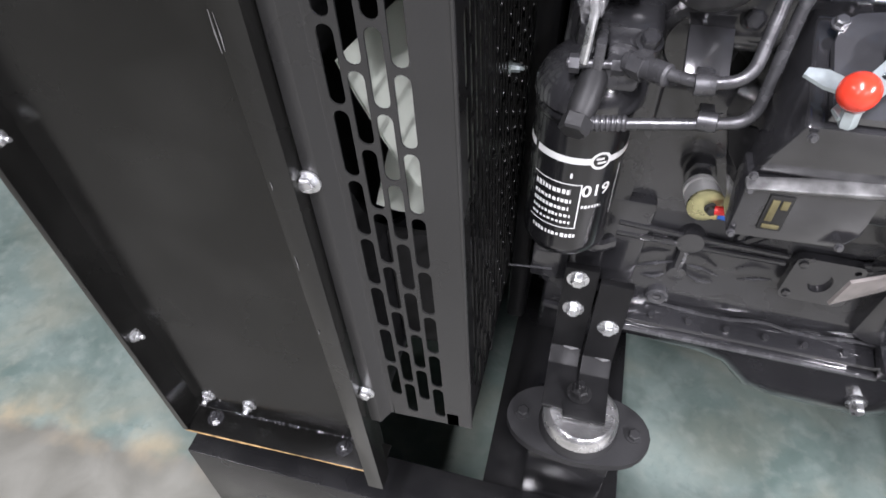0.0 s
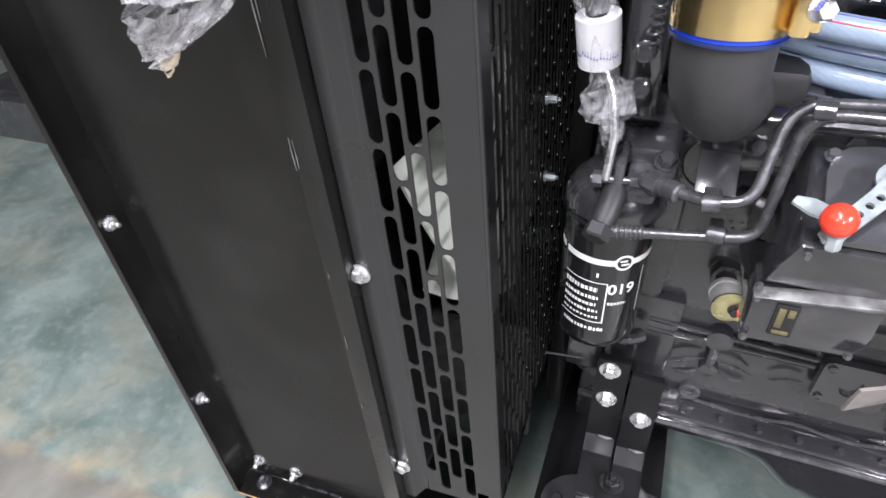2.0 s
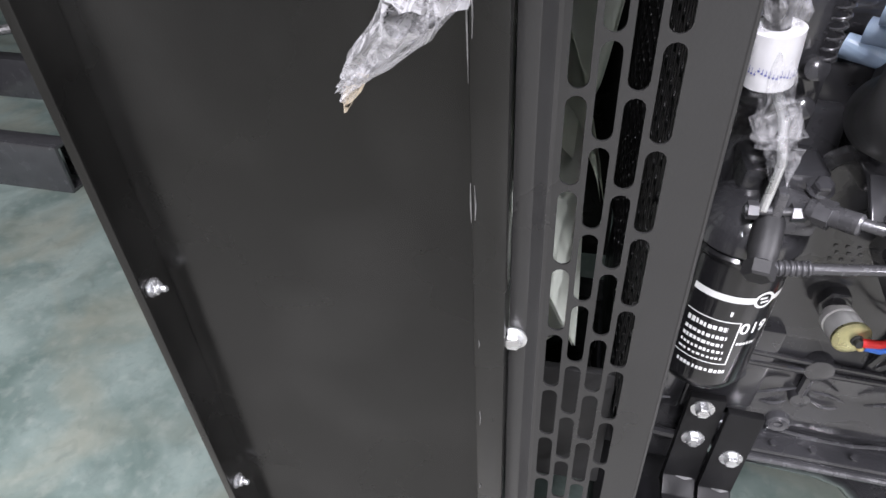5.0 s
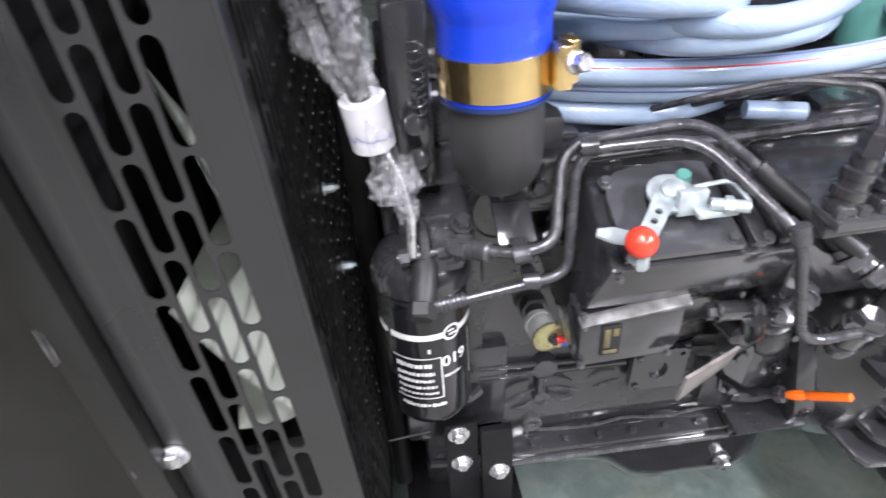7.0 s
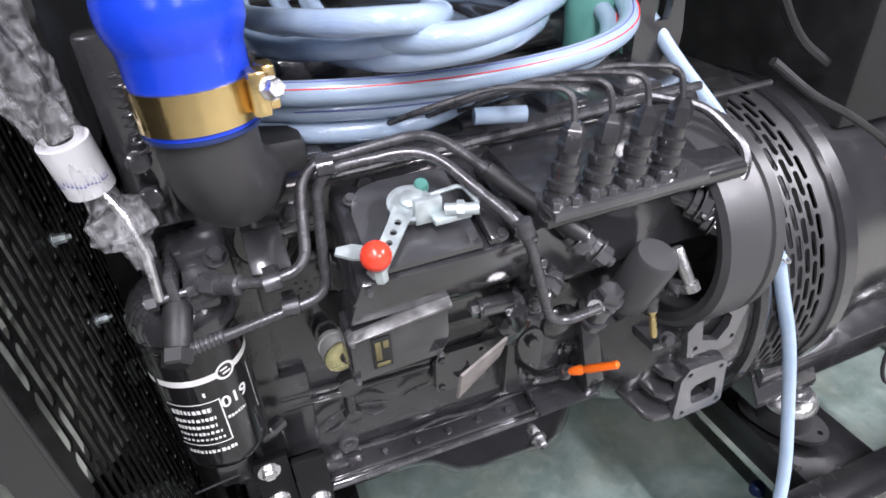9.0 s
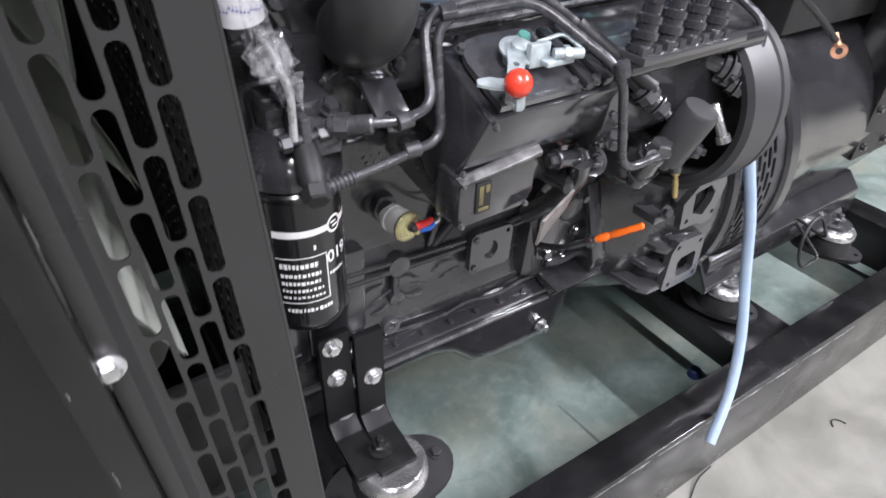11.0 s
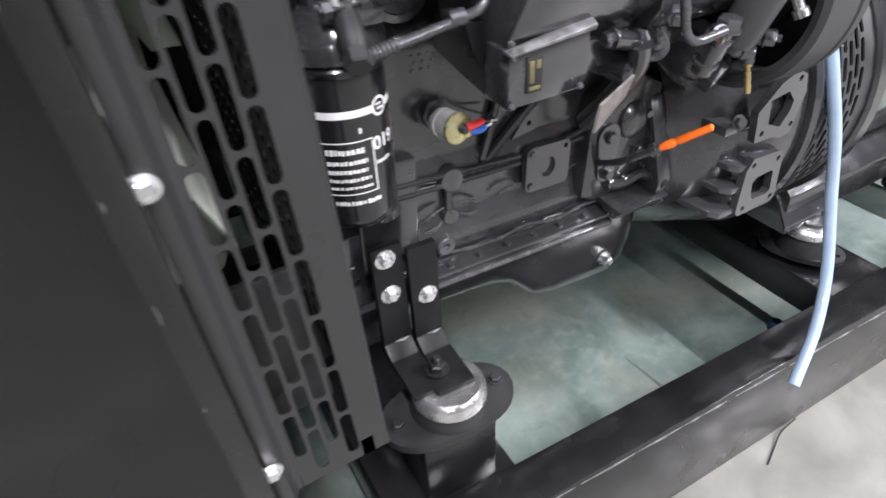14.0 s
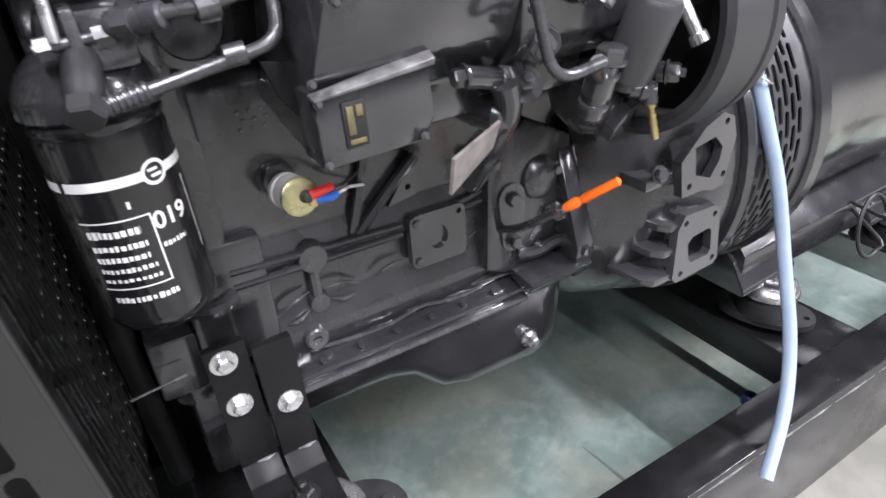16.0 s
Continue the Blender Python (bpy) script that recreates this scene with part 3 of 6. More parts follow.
# raised ribs along the side, in pairs
for x0, x1, za, zb in ((0.085, 0.290, 0.7185, 0.704), (0.085, 0.290, 0.700, 0.6925), (0.365, 0.418, 0.708, 0.716), (0.365, 0.418, 0.700, 0.702)):
    bm = B()
    tube(bm, [(x0, 0.5535, za), ((x0 + x1) / 2, 0.5525, (za + zb) / 2), (x1, 0.5535, zb)], 0.0046, 10)
    epart("side_rib", bm, SMOOTH, slope=False)
for x0, x1, z0, z1, bow in ((0.118, 0.164, 0.640, 0.659, 0.004), (0.183, 0.226, 0.658, 0.646, 0.005), (0.248, 0.288, 0.647, 0.656, 0.004), (0.130, 0.160, 0.626, 0.634, -0.002), (0.188, 0.222, 0.640, 0.634, -0.003), (0.345, 0.400, 0.640, 0.655, 0.003)):
    pts = glide([(x0, 0.5565, z0), ((x0 + x1) / 2, 0.5540 + 0.26 * max(0.0, 0.636 - z0 - 0.02), (z0 + z1) / 2 + bow), (x1, 0.557, z1)], 5)
    epart("cast_ridge", tube(B(), pts, lambda q: 0.0010 + 0.0018 * math.sin(math.pi * q), 8), HIGHLIGHTPAINT, slope=False)
bm = B()
turned(bm, (0.171, 0.566, 0.701), (0, -1, 0), [(0, 0.020), (0.014, 0.0175), (0.018, 0.0165), (0.019, 0.010)], 24)
epart("boss", bm, SMOOTH)
bm = B()
tube(bm, [(0.171, 0.561, 0.69), (0.171, 0.560, 0.64)], 0.007, 8)
turned(bm, (0.172, 0.566, 0.637), (0, -1, 0), [(0, 0.014), (0.012, 0.012), (0.013, 0.003)], 20)
epart("boss", bm, SMOOTH)
for k in range(3):
    for j in range(3):
        epart("casting_mark", box(B(), (0.135 + 0.012 * k + 0.004 * (j % 2), 0.5685, 0.858 + 0.009 * j), (0.139 + 0.012 * k + 0.004 * (j % 2), 0.571, 0.862 + 0.009 * j), 0.0008), HIGHLIGHTPAINT, slope=False)
# blanking plate with an oval opening
put = lambda u, v, w: (u, 0.543 + w, v)
outer = rounded(0.293, 0.643, 0.372, 0.716, 0.010)
bm = plate_with_holes(B(), outer, [circle(0.332, 0.679, 0.017, 18, 0.8), circle(0.302, 0.706, 0.004, 8), circle(0.302, 0.653, 0.004, 8), circle(0.363, 0.706, 0.004, 8)], put, 0.012)
epart("blanking_plate", bm, SMOOTH)
epart("opening", cyl(B(), (0.332, 0.5490, 0.679), (0.332, 0.558, 0.679), 0.0178), SMOOTH)
for px, pz in ((0.302, 0.706), (0.302, 0.653)):
    bm = B()
    turned(bm, (px, 0.544, pz), (0, -1, 0), [(0, 0.006), (0.004, 0.005), (0.005, 0.002)], 12)
    epart("screw_head", bm, SMOOTH)
# oil pan rail and oil pan
bm = B()
prism(bm, [(0.518, 0.562), (0.518, 0.570), (0.552, 0.576), (0.60, 0.576), (0.60, 0.562)], "x", 0.085, 0.545, 0.0012)
epart("crankcase_flange", bm, SMOOTH)
bm = B()
prism(bm, [(0.514, 0.550), (0.512, 0.558), (0.516, 0.5615), (0.60, 0.5615), (0.60, 0.550)], "x", 0.09, 0.450, 0.0016)
epart("oil_pan_flange", bm, SMOOTH)
# lighter tube added along the pan rail to draw its bright highlight
epart("oil_pan_highlight", tube(B(), [(0.092, 0.5135, 0.5560), (0.27, 0.5132, 0.5562), (0.448, 0.5135, 0.5560)], 0.0044, 10), HIGHLIGHTPAINT)
epart("crankcase_rim", tube(B(), [(0.09, 0.5195, 0.5665), (0.30, 0.5192, 0.5668), (0.53, 0.5195, 0.5665)], 0.0026, 10), SMOOTH)
LIP = [(0.165, 0.548, 0.583), (0.205, 0.547, 0.578), (0.25, 0.547, 0.575), (0.30, 0.547, 0.582), (0.335, 0.546, 0.576), (0.37, 0.546, 0.573), (0.41, 0.545, 0.580), (0.45, 0.545, 0.577), (0.482, 0.545, 0.566)]
epart("cast_lip", tube(B(), glide(LIP, 6), 0.0030, 8), HIGHLIGHTPAINT, slope=False)
for i in range(6):
    epart("flange_bolt", hex_bolt(B(), (0.155 + 0.05 * i, 0.530, 0.573), (0, -0.5, 1), 0.0055, 0.005), SMOOTH)
bm = B()
rows = []
for x, bottom, inset in ((0.100, 0.500, 0.010), (0.108, 0.478, 0.0), (0.245, 0.470, 0.0), (0.285, 0.458, 0.0), (0.330, 0.412, 0.0), (0.372, 0.398, 0.0), (0.500, 0.392, 0.0), (0.526, 0.402, 0.001), (0.538, 0.425, 0.004), (0.543, 0.450, 0.010)):
    y0, y1 = 0.540 + inset, 0.90 - inset
    rows.append(vs(bm, [(x, y0, 0.553), (x, y0 + 0.006, bottom + 0.045), (x, y0 + 0.010, bottom + 0.022), (x, y0 + 0.020, bottom + 0.007), (x, y0 + 0.040, bottom), (x, y1 - 0.04, bottom), (x, y1, bottom + 0.04), (x, y1, 0.553)]))
for p, q in zip(rows, rows[1:]):
    for k in range(8):
        bm.faces.new((p[k], p[(k + 1) % 8], q[(k + 1) % 8], q[k]))
bm.faces.new(rows[0][::-1]), bm.faces.new(rows[-1])
epart("oil_pan", bm, SMOOTH, angle=60)
plug = B()
turned(plug, (0.478, 0.552, 0.452), (0, -1, -0.1), [(0, 0.017), (0.008, 0.016), (0.009, 0.013)], 20)
epart("drain_boss", plug, SMOOTH)
epart("drain_plug", hex_bolt(B(), (0.478, 0.543, 0.452), (0, -1, -0.1), 0.0105, 0.014, 0.014), ZINC, "bright zinc drain plug")
# lug ring near the flange
bm = B()
turned(bm, (0.157, 0.560, 0.596), (0, -1, 0), [(0, 0.017), (0.016, 0.015), (0.018, 0.012), (0.017, 0.006), (0.012, 0.005)], 22)
box(bm, (0.146, 0.545, 0.578), (0.170, 0.566, 0.596), 0.003)
epart("threaded_boss", bm, GREYCAST)
# gear case at the front end
bm = B()
prism(bm, [(0.560, 0.70), (0.552, 0.76), (0.55, 0.86), (0.55, 0.97), (0.57, 1.03), (0.90, 1.03), (0.90, 0.68), (0.62, 0.66)], "x", -0.025, 0.085, 0.010)
prism(bm, [(0.552, 0.585), (0.552, 0.75), (0.80, 0.75), (0.80, 0.585)], "x", 0.030, 0.120, 0.006)
epart("gear_case", bm, CAST)
bm = B()
prism(bm, [(0.60, 0.42), (0.60, 1.20), (0.64, 1.30), (1.05, 1.30), (1.05, 0.42)], "x", -0.052, -0.022, 0.008)
epart("belt_cover", bm, BRACKET_SHADE, slope=False)
bm = B()
prism(bm, [(0.60, 0.40), (0.575, 0.50), (0.575, 0.70), (0.90, 0.70), (0.90, 0.40)], "x", 0.005, 0.115, 0.010)
epart("timing_cover", bm, CAST)
bm = B()
turned(bm, (0.012, 0.60, 0.565), (0.2, -1, 0), [(0, 0.026), (0.018, 0.024), (0.022, 0.020), (0.021, 0.011), (0.010, 0.010)], 20)
tube(bm, [(0.01, 0.545, 0.535), (0.06, 0.53, 0.55)], 0.007, 8)
box(bm, (-0.02, 0.55, 0.585), (0.03, 0.60, 0.66), 0.004)
epart("lifting_lug", bm, SMOOTH)
tube_b = B()
tube(tube_b, bent([(0.03, 0.53, 0.70), (0.055, 0.515, 0.70), (0.075, 0.53, 0.70)], 0.01), 0.010, 10)
epart("breather_stub", tube_b, SMOOTH)
# V-shaped webs and a foot below the pump
bm = B()
tube(bm, [(0.228, 0.562, 0.705), (0.246, 0.562, 0.76), (0.258, 0.562, 0.80)], 0.006, 8)
epart("cast_web", bm, SMOOTH, slope=False)
bm = B()
tube(bm, [(0.234, 0.562, 0.705), (0.275, 0.560, 0.745), (0.322, 0.560, 0.785)], 0.007, 8)
epart("cast_web", bm, SMOOTH, slope=False)
put = lambda u, v, w: (u, 0.556 + w, v)
bm = plate_with_holes(B(), [(0.278, 0.732), (0.318, 0.738), (0.322, 0.772), (0.312, 0.776)], [circle(0.307, 0.750, 0.004, 8)], put, 0.012)
epart("cast_foot", bm, SMOOTH, slope=False)
bm = B()
prism(bm, [(0.148, 0.782), (0.172, 0.782), (0.180, 0.802), (0.172, 0.822), (0.150, 0.822), (0.141, 0.802)], "y", 0.556, 0.60, 0.006)
epart("sensor_boss", bm, CAST, slope=False)
bm = B()
turned(bm, (0.098, 0.545, 0.965), (0, -1, 0.1), [(0, 0.040), (0.012, 0.038), (0.014, 0.030), (0.012, 0.028)], 28)
epart("round_cover", bm, SMOOTH)

# ---- front mount bracket with three bright bolts ----
brk = thing("mount_bracket", "black welded steel engine mount bracket with bright bolts", "bracket", (0.08, 0.51, 0.47))
for x0, x1, yf, top in ((0.030, 0.074, 0.511, 0.662), (0.077, 0.120, 0.501, 0.652)):
    bm = B()
    prism(bm, [(yf, top), (yf, 0.492), (yf - 0.022, 0.4755), (yf - 0.094, 0.473), (yf - 0.094, 0.4655), (yf - 0.03, 0.465), (yf + 0.012, 0.470), (yf + 0.012, top)], "x", x0, x1, 0.0018)
    pl = part("bracket_plate", bm, BRACKET_SHADE, brk)
    bm = B()
    tube(bm, [(x0 + 0.018, yf - 0.001, 0.4925), (x0 + 0.030, yf - 0.0022, 0.4920), (x0 + 0.040, yf - 0.001, 0.4925)], lambda q: 0.0008 + 0.0016 * math.sin(math.pi * q), 6)
    part("worn_bend", bm, WORN, pl)
bm = B()
prism(bm, [(0.040, 0.50), (0.118, 0.50), (0.120, 0.455), (0.114, 0.406), (0.062, 0.406), (0.050, 0.455)], "z", 0.466, 0.4735, 0.002)
part("foot_plate", bm, BRACKET_SHADE, brk)
for bx, bz in ((0.048, 0.644), (0.050, 0.583), (0.101, 0.567)):
    part("bolt", hex_bolt(B(), (bx, 0.511 if bx < 0.07 else 0.501, bz), (0, -1, 0), 0.0095, 0.0085, 0.0148), ZINC, brk, "bright zinc flange bolt")
part("stud_nut", hex_bolt(B(), (0.080, 0.445, 0.476), (0, 0, 1), 0.013, 0.012, 0.018, 0.012), FRAME, brk)

# ---- oil filter ----
FX, FY, FR = 0.018, 0.497, 0.0485
filt = thing("oil_filter", "gloss black spin-on oil filter with white printing", "oil filter", (FX, FY, 0.715))
bm = B()
turned(bm, (FX, FY, 0.738), (0, 0, 1), [(0, 0.020), (0.001, 0.036), (0.006, 0.043), (0.014, 0.0475), (0.022, FR), (0.174, FR), (0.180, 0.0475), (0.183, 0.0495), (0.187, 0.0495), (0.190, 0.0465)], 48)
part("canister", bm, GLOSSBLACK, filt)


def on_filter(a, z, h=0.0006):
    """A place on the canister: degrees from its near side to the right, and height."""
    q = radians(a)
    return Vector((FX + (FR + h) * math.sin(q), FY - (FR + h) * math.cos(q), z))


def wrap(bm, a0, a1, z0, z1, lift=0.0005):
    n = max(2, int(abs(a1 - a0) / 6))
    lo = vs(bm, [on_filter(a0 + (a1 - a0) * i / n, z0, lift) for i in range(n + 1)])
    hi = vs(bm, [on_filter(a0 + (a1 - a0) * i / n, z1, lift) for i in range(n + 1)])
    for i in range(n):
        bm.faces.new((lo[i], lo[i + 1], hi[i + 1], hi[i]))


ZB = 0.882
bm = B()
wrap(bm, 42, 302, ZB - 0.004, ZB + 0.004)
wrap(bm, -52, 18, ZB - 0.004, ZB + 0.004)
part("printed_band", bm, WHITE, filt, "white ring print")
bm = B()
for rr, dz in ((1.0, 0.0),):
    for k in range(24):
        a, b2 = 2 * math.pi * k / 24, 2 * math.pi * (k + 1) / 24
        q = [on_filter(30 + 13 * math.cos(x) * s, ZB + 0.0105 * math.sin(x) * s) for x, s in ((a, 1.0), (b2, 1.0), (b2, 0.72), (a, 0.72))]
        bm.faces.new(vs(bm, q))
wrap(bm, 24, 34, ZB + 0.0010, ZB + 0.0034)
wrap(bm, 26, 37, ZB - 0.0040, ZB - 0.0014)
part("printed_emblem", bm, WHITE, filt, "white oval emblem")
bm = B()
words(bm, "019", 0.021, lambda u, v: on_filter(32 + math.degrees(u / FR), 0.843 + v))
part("lettering", bm, WHITE, filt, "white printed number")
rng = random.Random(5)


def bars(a0, a1, z, h, step):
    """A row of plain bars, for small print."""
    bm = B()
    a = a0
    while a < a1:
        n = min(step * rng.uniform(0.7, 1.1), a1 - a)
        wrap(bm, a, a + n * rng.uniform(0.55, 0.8), z + h * rng.uniform(0.0, 0.15), z + h * rng.uniform(0.75, 0.95))
        a += n
    return bm


part("small_print", bars(16, 42, 0.8195, 0.0050, 4.5), WHITE, filt)
part("small_print", bars(-45, 16, 0.777, 0.0062, 6.0), WHITE, filt)
for z, h, a1 in ((0.838, 0.0075, 1), (0.826, 0.006, 4), (0.8155, 0.006, 2), (0.806, 0.005, 6), (0.797, 0.004, 7)):
    part("small_print", bars(-48, a1, z, h, 6.0), WHITE, filt)
bm = B()
wrap(bm, -52, 13, 0.8512, 0.8525), wrap(bm, -52, 13, 0.7905, 0.7918), wrap(bm, 12, 13.6, 0.7905, 0.8525)
wrap(bm, 62, 63.6, 0.80, 0.868)
part("printed_frame", bm, WHITE, filt)
bm = B()
wrap(bm, -3, 0, 0.860, 0.866)
part("printed_mark", bm, WHITE, filt)

# ---- filter head with pipe unions ----
bm = B()
turned(bm, (FX + 0.002, FY + 0.004, 0.928), (0, 0, 1), [(0, 0.050), (0.004, 0.054), (0.018, 0.053), (0.034, 0.044), (0.046, 0.030), (0.050, 0.012)], 32)
box(bm, (FX - 0.02, FY, 0.94), (FX + 0.06, FY + 0.07, 1.0), 0.010)
epart("filter_head", bm, SMOOTH, slope=False)
bm = B()
SD0 = Vector((-0.011, -0.049, -0.030)).normalized()
E0 = Vector((0.011, 0.410, 0.941))
turned(bm, E0 - SD0 * 0.068, SD0, [(0, 0.010), (0.010, 0.0130), (0.043, 0.0132), (0.049, 0.0115), (0.053, 0.0115)], 20)
rings(bm, [(E0 - SD0 * 0.014, SD0, 0.0140), (E0 - SD0 * 0.002, SD0, 0.0140), (E0, SD0, 0.0115)], 6)
epart("banjo_bolt", bm, RUBBER, slope=False)
bm = B()
box(bm, (0.018, 0.450, 0.955), (0.027, 0.50, 1.005), 0.002)
box(bm, (0.028, 0.452, 0.960), (0.060, 0.50, 0.985), 0.006)
cyl(bm, (-0.004, 0.455, 0.982), (0.062, 0.455, 0.986), 0.0042)
rings(bm, [((-0.002, 0.455, 0.982), (1, 0, 0.06), 0.0085), ((0.007, 0.455, 0.9825), (1, 0, 0.06), 0.0085)], 6)
rings(bm, [((0.034, 0.455, 0.984), (1, 0, 0.06), 0.0085), ((0.046, 0.455, 0.985), (1, 0, 0.06), 0.0085)], 6)
epart("clamp_lever", bm, PIPE, slope=False)
bm = B()
cyl(bm, (0.045, 0.455, 0.990), (0.080, 0.428, 0.995), 0.0095, ch=0.002)
rings(bm, [((0.052, 0.450, 0.991), (1, -0.77, 0.1), 0.0125), ((0.062, 0.442, 0.992), (1, -0.77, 0.1), 0.0125)], 6)
epart("pipe_union", bm, PIPE, slope=False)
bm = B()
hex_bolt(bm, (0.064, 0.49, 0.99), (0, -0.5, 1), 0.009, 0.01, 0.012)
epart("head_plug", bm, SMOOTH, slope=False)

# ---- pipes ----
P1 = [(0.012, 0.424, 0.942), (0.060, 0.422, 0.950), (0.118, 0.420, 0.960), (0.152, 0.421, 0.966), (0.164, 0.455, 1.074), (0.262, 0.432, 1.086), (0.322, 0.351, 1.028), (0.354, 0.350, 0.904), (0.408, 0.347, 0.912)]
epart("fuel_pipe", tube(B(), bent(P1, 0.028, 7), 0.0052, 12), PIPE, slope=False)
bm = B()
prof = [(0, 0.0054)]
for i in range(7):
    prof += [(0.0045 * i + 0.0003, 0.0062), (0.0045 * i + 0.0015, 0.0074), (0.0045 * i + 0.0030, 0.0074), (0.0045 * i + 0.0042, 0.0062)]
turned(bm, (0.024, 0.4235, 0.944), (1, -0.02, 0.17), prof + [(0.032, 0.0054)], 14)
epart("ribbed_sleeve", bm, PIPE, slope=False)
P2 = [(0.066, 0.437, 0.995), (0.104, 0.417, 0.997), (0.138, 0.418, 1.004), (0.152, 0.462, 1.078), (0.275, 0.452, 1.092), (0.330, 0.405, 1.045), (0.395, 0.362, 0.990)]
epart("fuel_pipe", tube(B(), bent(P2, 0.028, 7), 0.0052, 12), PIPE, slope=False)
bm = B()
tube(bm, bent([(0.315, 0.418, 1.058), (0.345, 0.395, 1.032), (0.392, 0.364, 0.993)], 0.02), 0.0085, 12)
epart("pipe_sleeve", bm, RUBBER, slope=False)
for c, d in (((0.118, 0.421, 0.962), (1, -0.2, 0.1)), ((0.106, 0.417, 0.997), (1, 0, 0.1)), ((0.175, 0.452, 1.078), (1, -0.2, 0.1)), ((0.32, 0.352, 1.03), (0.2, -0.2, -0.8))):
    bm = B()
    turned(bm, Vector(c) - Vector(d).normalized() * 0.008, d, [(0, 0.0075), (0.0005, 0.0085), (0.0155, 0.0085), (0.016, 0.0075)], 14)
    box(bm, Vector(c) + Vector((-0.006, 0.0, -0.004)), Vector(c) + Vector((0.006, 0.022, 0.004)), 0.001)
    epart("pipe_clip", bm, PIPE, slope=False)
bm = B()
prism(bm, [(0.440, 0.993), (0.444, 0.990), (0.478, 1.012), (0.50, 1.012), (0.50, 1.017), (0.476, 1.017)], "x", 0.091, 0.127, 0.0012)
box(bm, (0.100, 0.424, 0.985), (0.116, 0.446, 0.997), 0.002)
epart("clip_bracket", bm, GREYCAST, slope=False)

bm = prism(B(), [(0.140, 0.948), (0.166, 0.944), (0.192, 0.898), (0.178, 0.876), (0.150, 0.916)], "y", 0.447, 0.452, 0.0012)
epart("clip_plate", bm, BRACKET_SHADE, slope=False)

# ---- injection pump ----
pump = thing("injection_pump", "black cast iron inline injection pump with governor lever", "injection pump", (0.35, 0.45, 0.87))
sec = [(0.372, 0.999), (0.392, 1.006), (0.470, 1.036), (0.545, 1.030), (0.565, 0.885), (0.440, 0.862), (0.432, 0.905), (0.398, 0.938)]
bm = prism(B(), sec, "x", 0.163, 0.350, 0.004)
for v in bm.verts:
    if v.co.x < 0.2:
        v.co.x += 0.12 * max(0.0, v.co.z - 0.935) * 1.4
part("governor_housing", bm, SMOOTH, pump)
bm = B()
prism(bm, [(0.1600, 0.926), (0.262, 0.938), (0.263, 0.886), (0.252, 0.868), (0.159, 0.866)], "y", 0.395, 0.440, 0.003)
part("end_cover", bm, SMOOTH, pump)
bm = B()
prism(bm, [(0.388, 0.938), (0.398, 0.944), (0.402, 0.944), (0.402, 0.934), (0.389, 0.932)], "x", 0.158, 0.264, 0.001)
for v in bm.verts:
    k = (v.co.x - 0.158) / 0.106
    v.co.z = 0.937 - 0.012 * (1 - k) + (v.co.z - 0.938) * (0.35 + 0.65 * k)
part("worn_flange", bm, WORN, pump, "flange with paint rubbed off its edge")
for c in ((0.162, 0.393, 0.921), (0.162, 0.393, 0.871), (0.250, 0.393, 0.873), (0.160, 0.393, 0.936), (0.180, 0.371, 0.992)):
    part("cover_screw", hex_bolt(B(), c, (0, -1, 0.2), 0.0030, 0.003, 0.0038), GREYCAST, pump)
bm = B()
box(bm, (0.180, 0.3925, 0.880), (0.200, 0.396, 0.918), 0.001)
part("rating_plate", bm, DARK, pump)
bm = B()
box(bm, (0.183, 0.3912, 0.883), (0.197, 0.3928, 0.887), 0.0004), box(bm, (0.183, 0.3912, 0.891), (0.189, 0.3928, 0.914), 0.0004), box(bm, (0.191, 0.3912, 0.905), (0.197, 0.3928, 0.914), 0.0004)
part("rating_bars", bm, AGED, pump, "blank brass bars")
# governor top lid with arched end
T = Matrix.Translation((0, 0.372, 1.0)) @ Matrix.Rotation(radians(20.5), 4, "X")
put = lambda u, v, w: T @ Vector((u, v, 0.003 + w))
outer = [(0.186, 0.004), (0.290, 0.004), (0.290, 0.100), (0.275, 0.104), (0.225, 0.104), (0.205, 0.100), (0.193, 0.090), (0.188, 0.070)]
bm = plate_with_holes(B(), outer, [circle(0.238, 0.060, 0.008)], put, 0.007)
part("top_lid", bm, GREYCAST, pump)
for u in (0.298, 0.322):
    bm = B()
    box(bm, (u, 0.004, 0.0), (u + 0.016, 0.10, 0.012), 0.004, m=T)
    part("lid_rib", bm, SMOOTH, pump)
for p in ((0.194, 0.012), (0.192, 0.088), (0.282, 0.012), (0.31, 0.008)):
    q = T @ Vector((*p, 0.009))
    part("lid_screw", hex_bolt(B(), q, (0, -0.34, 0.94), 0.0055, 0.005, 0.007), GREYCAST, pump)
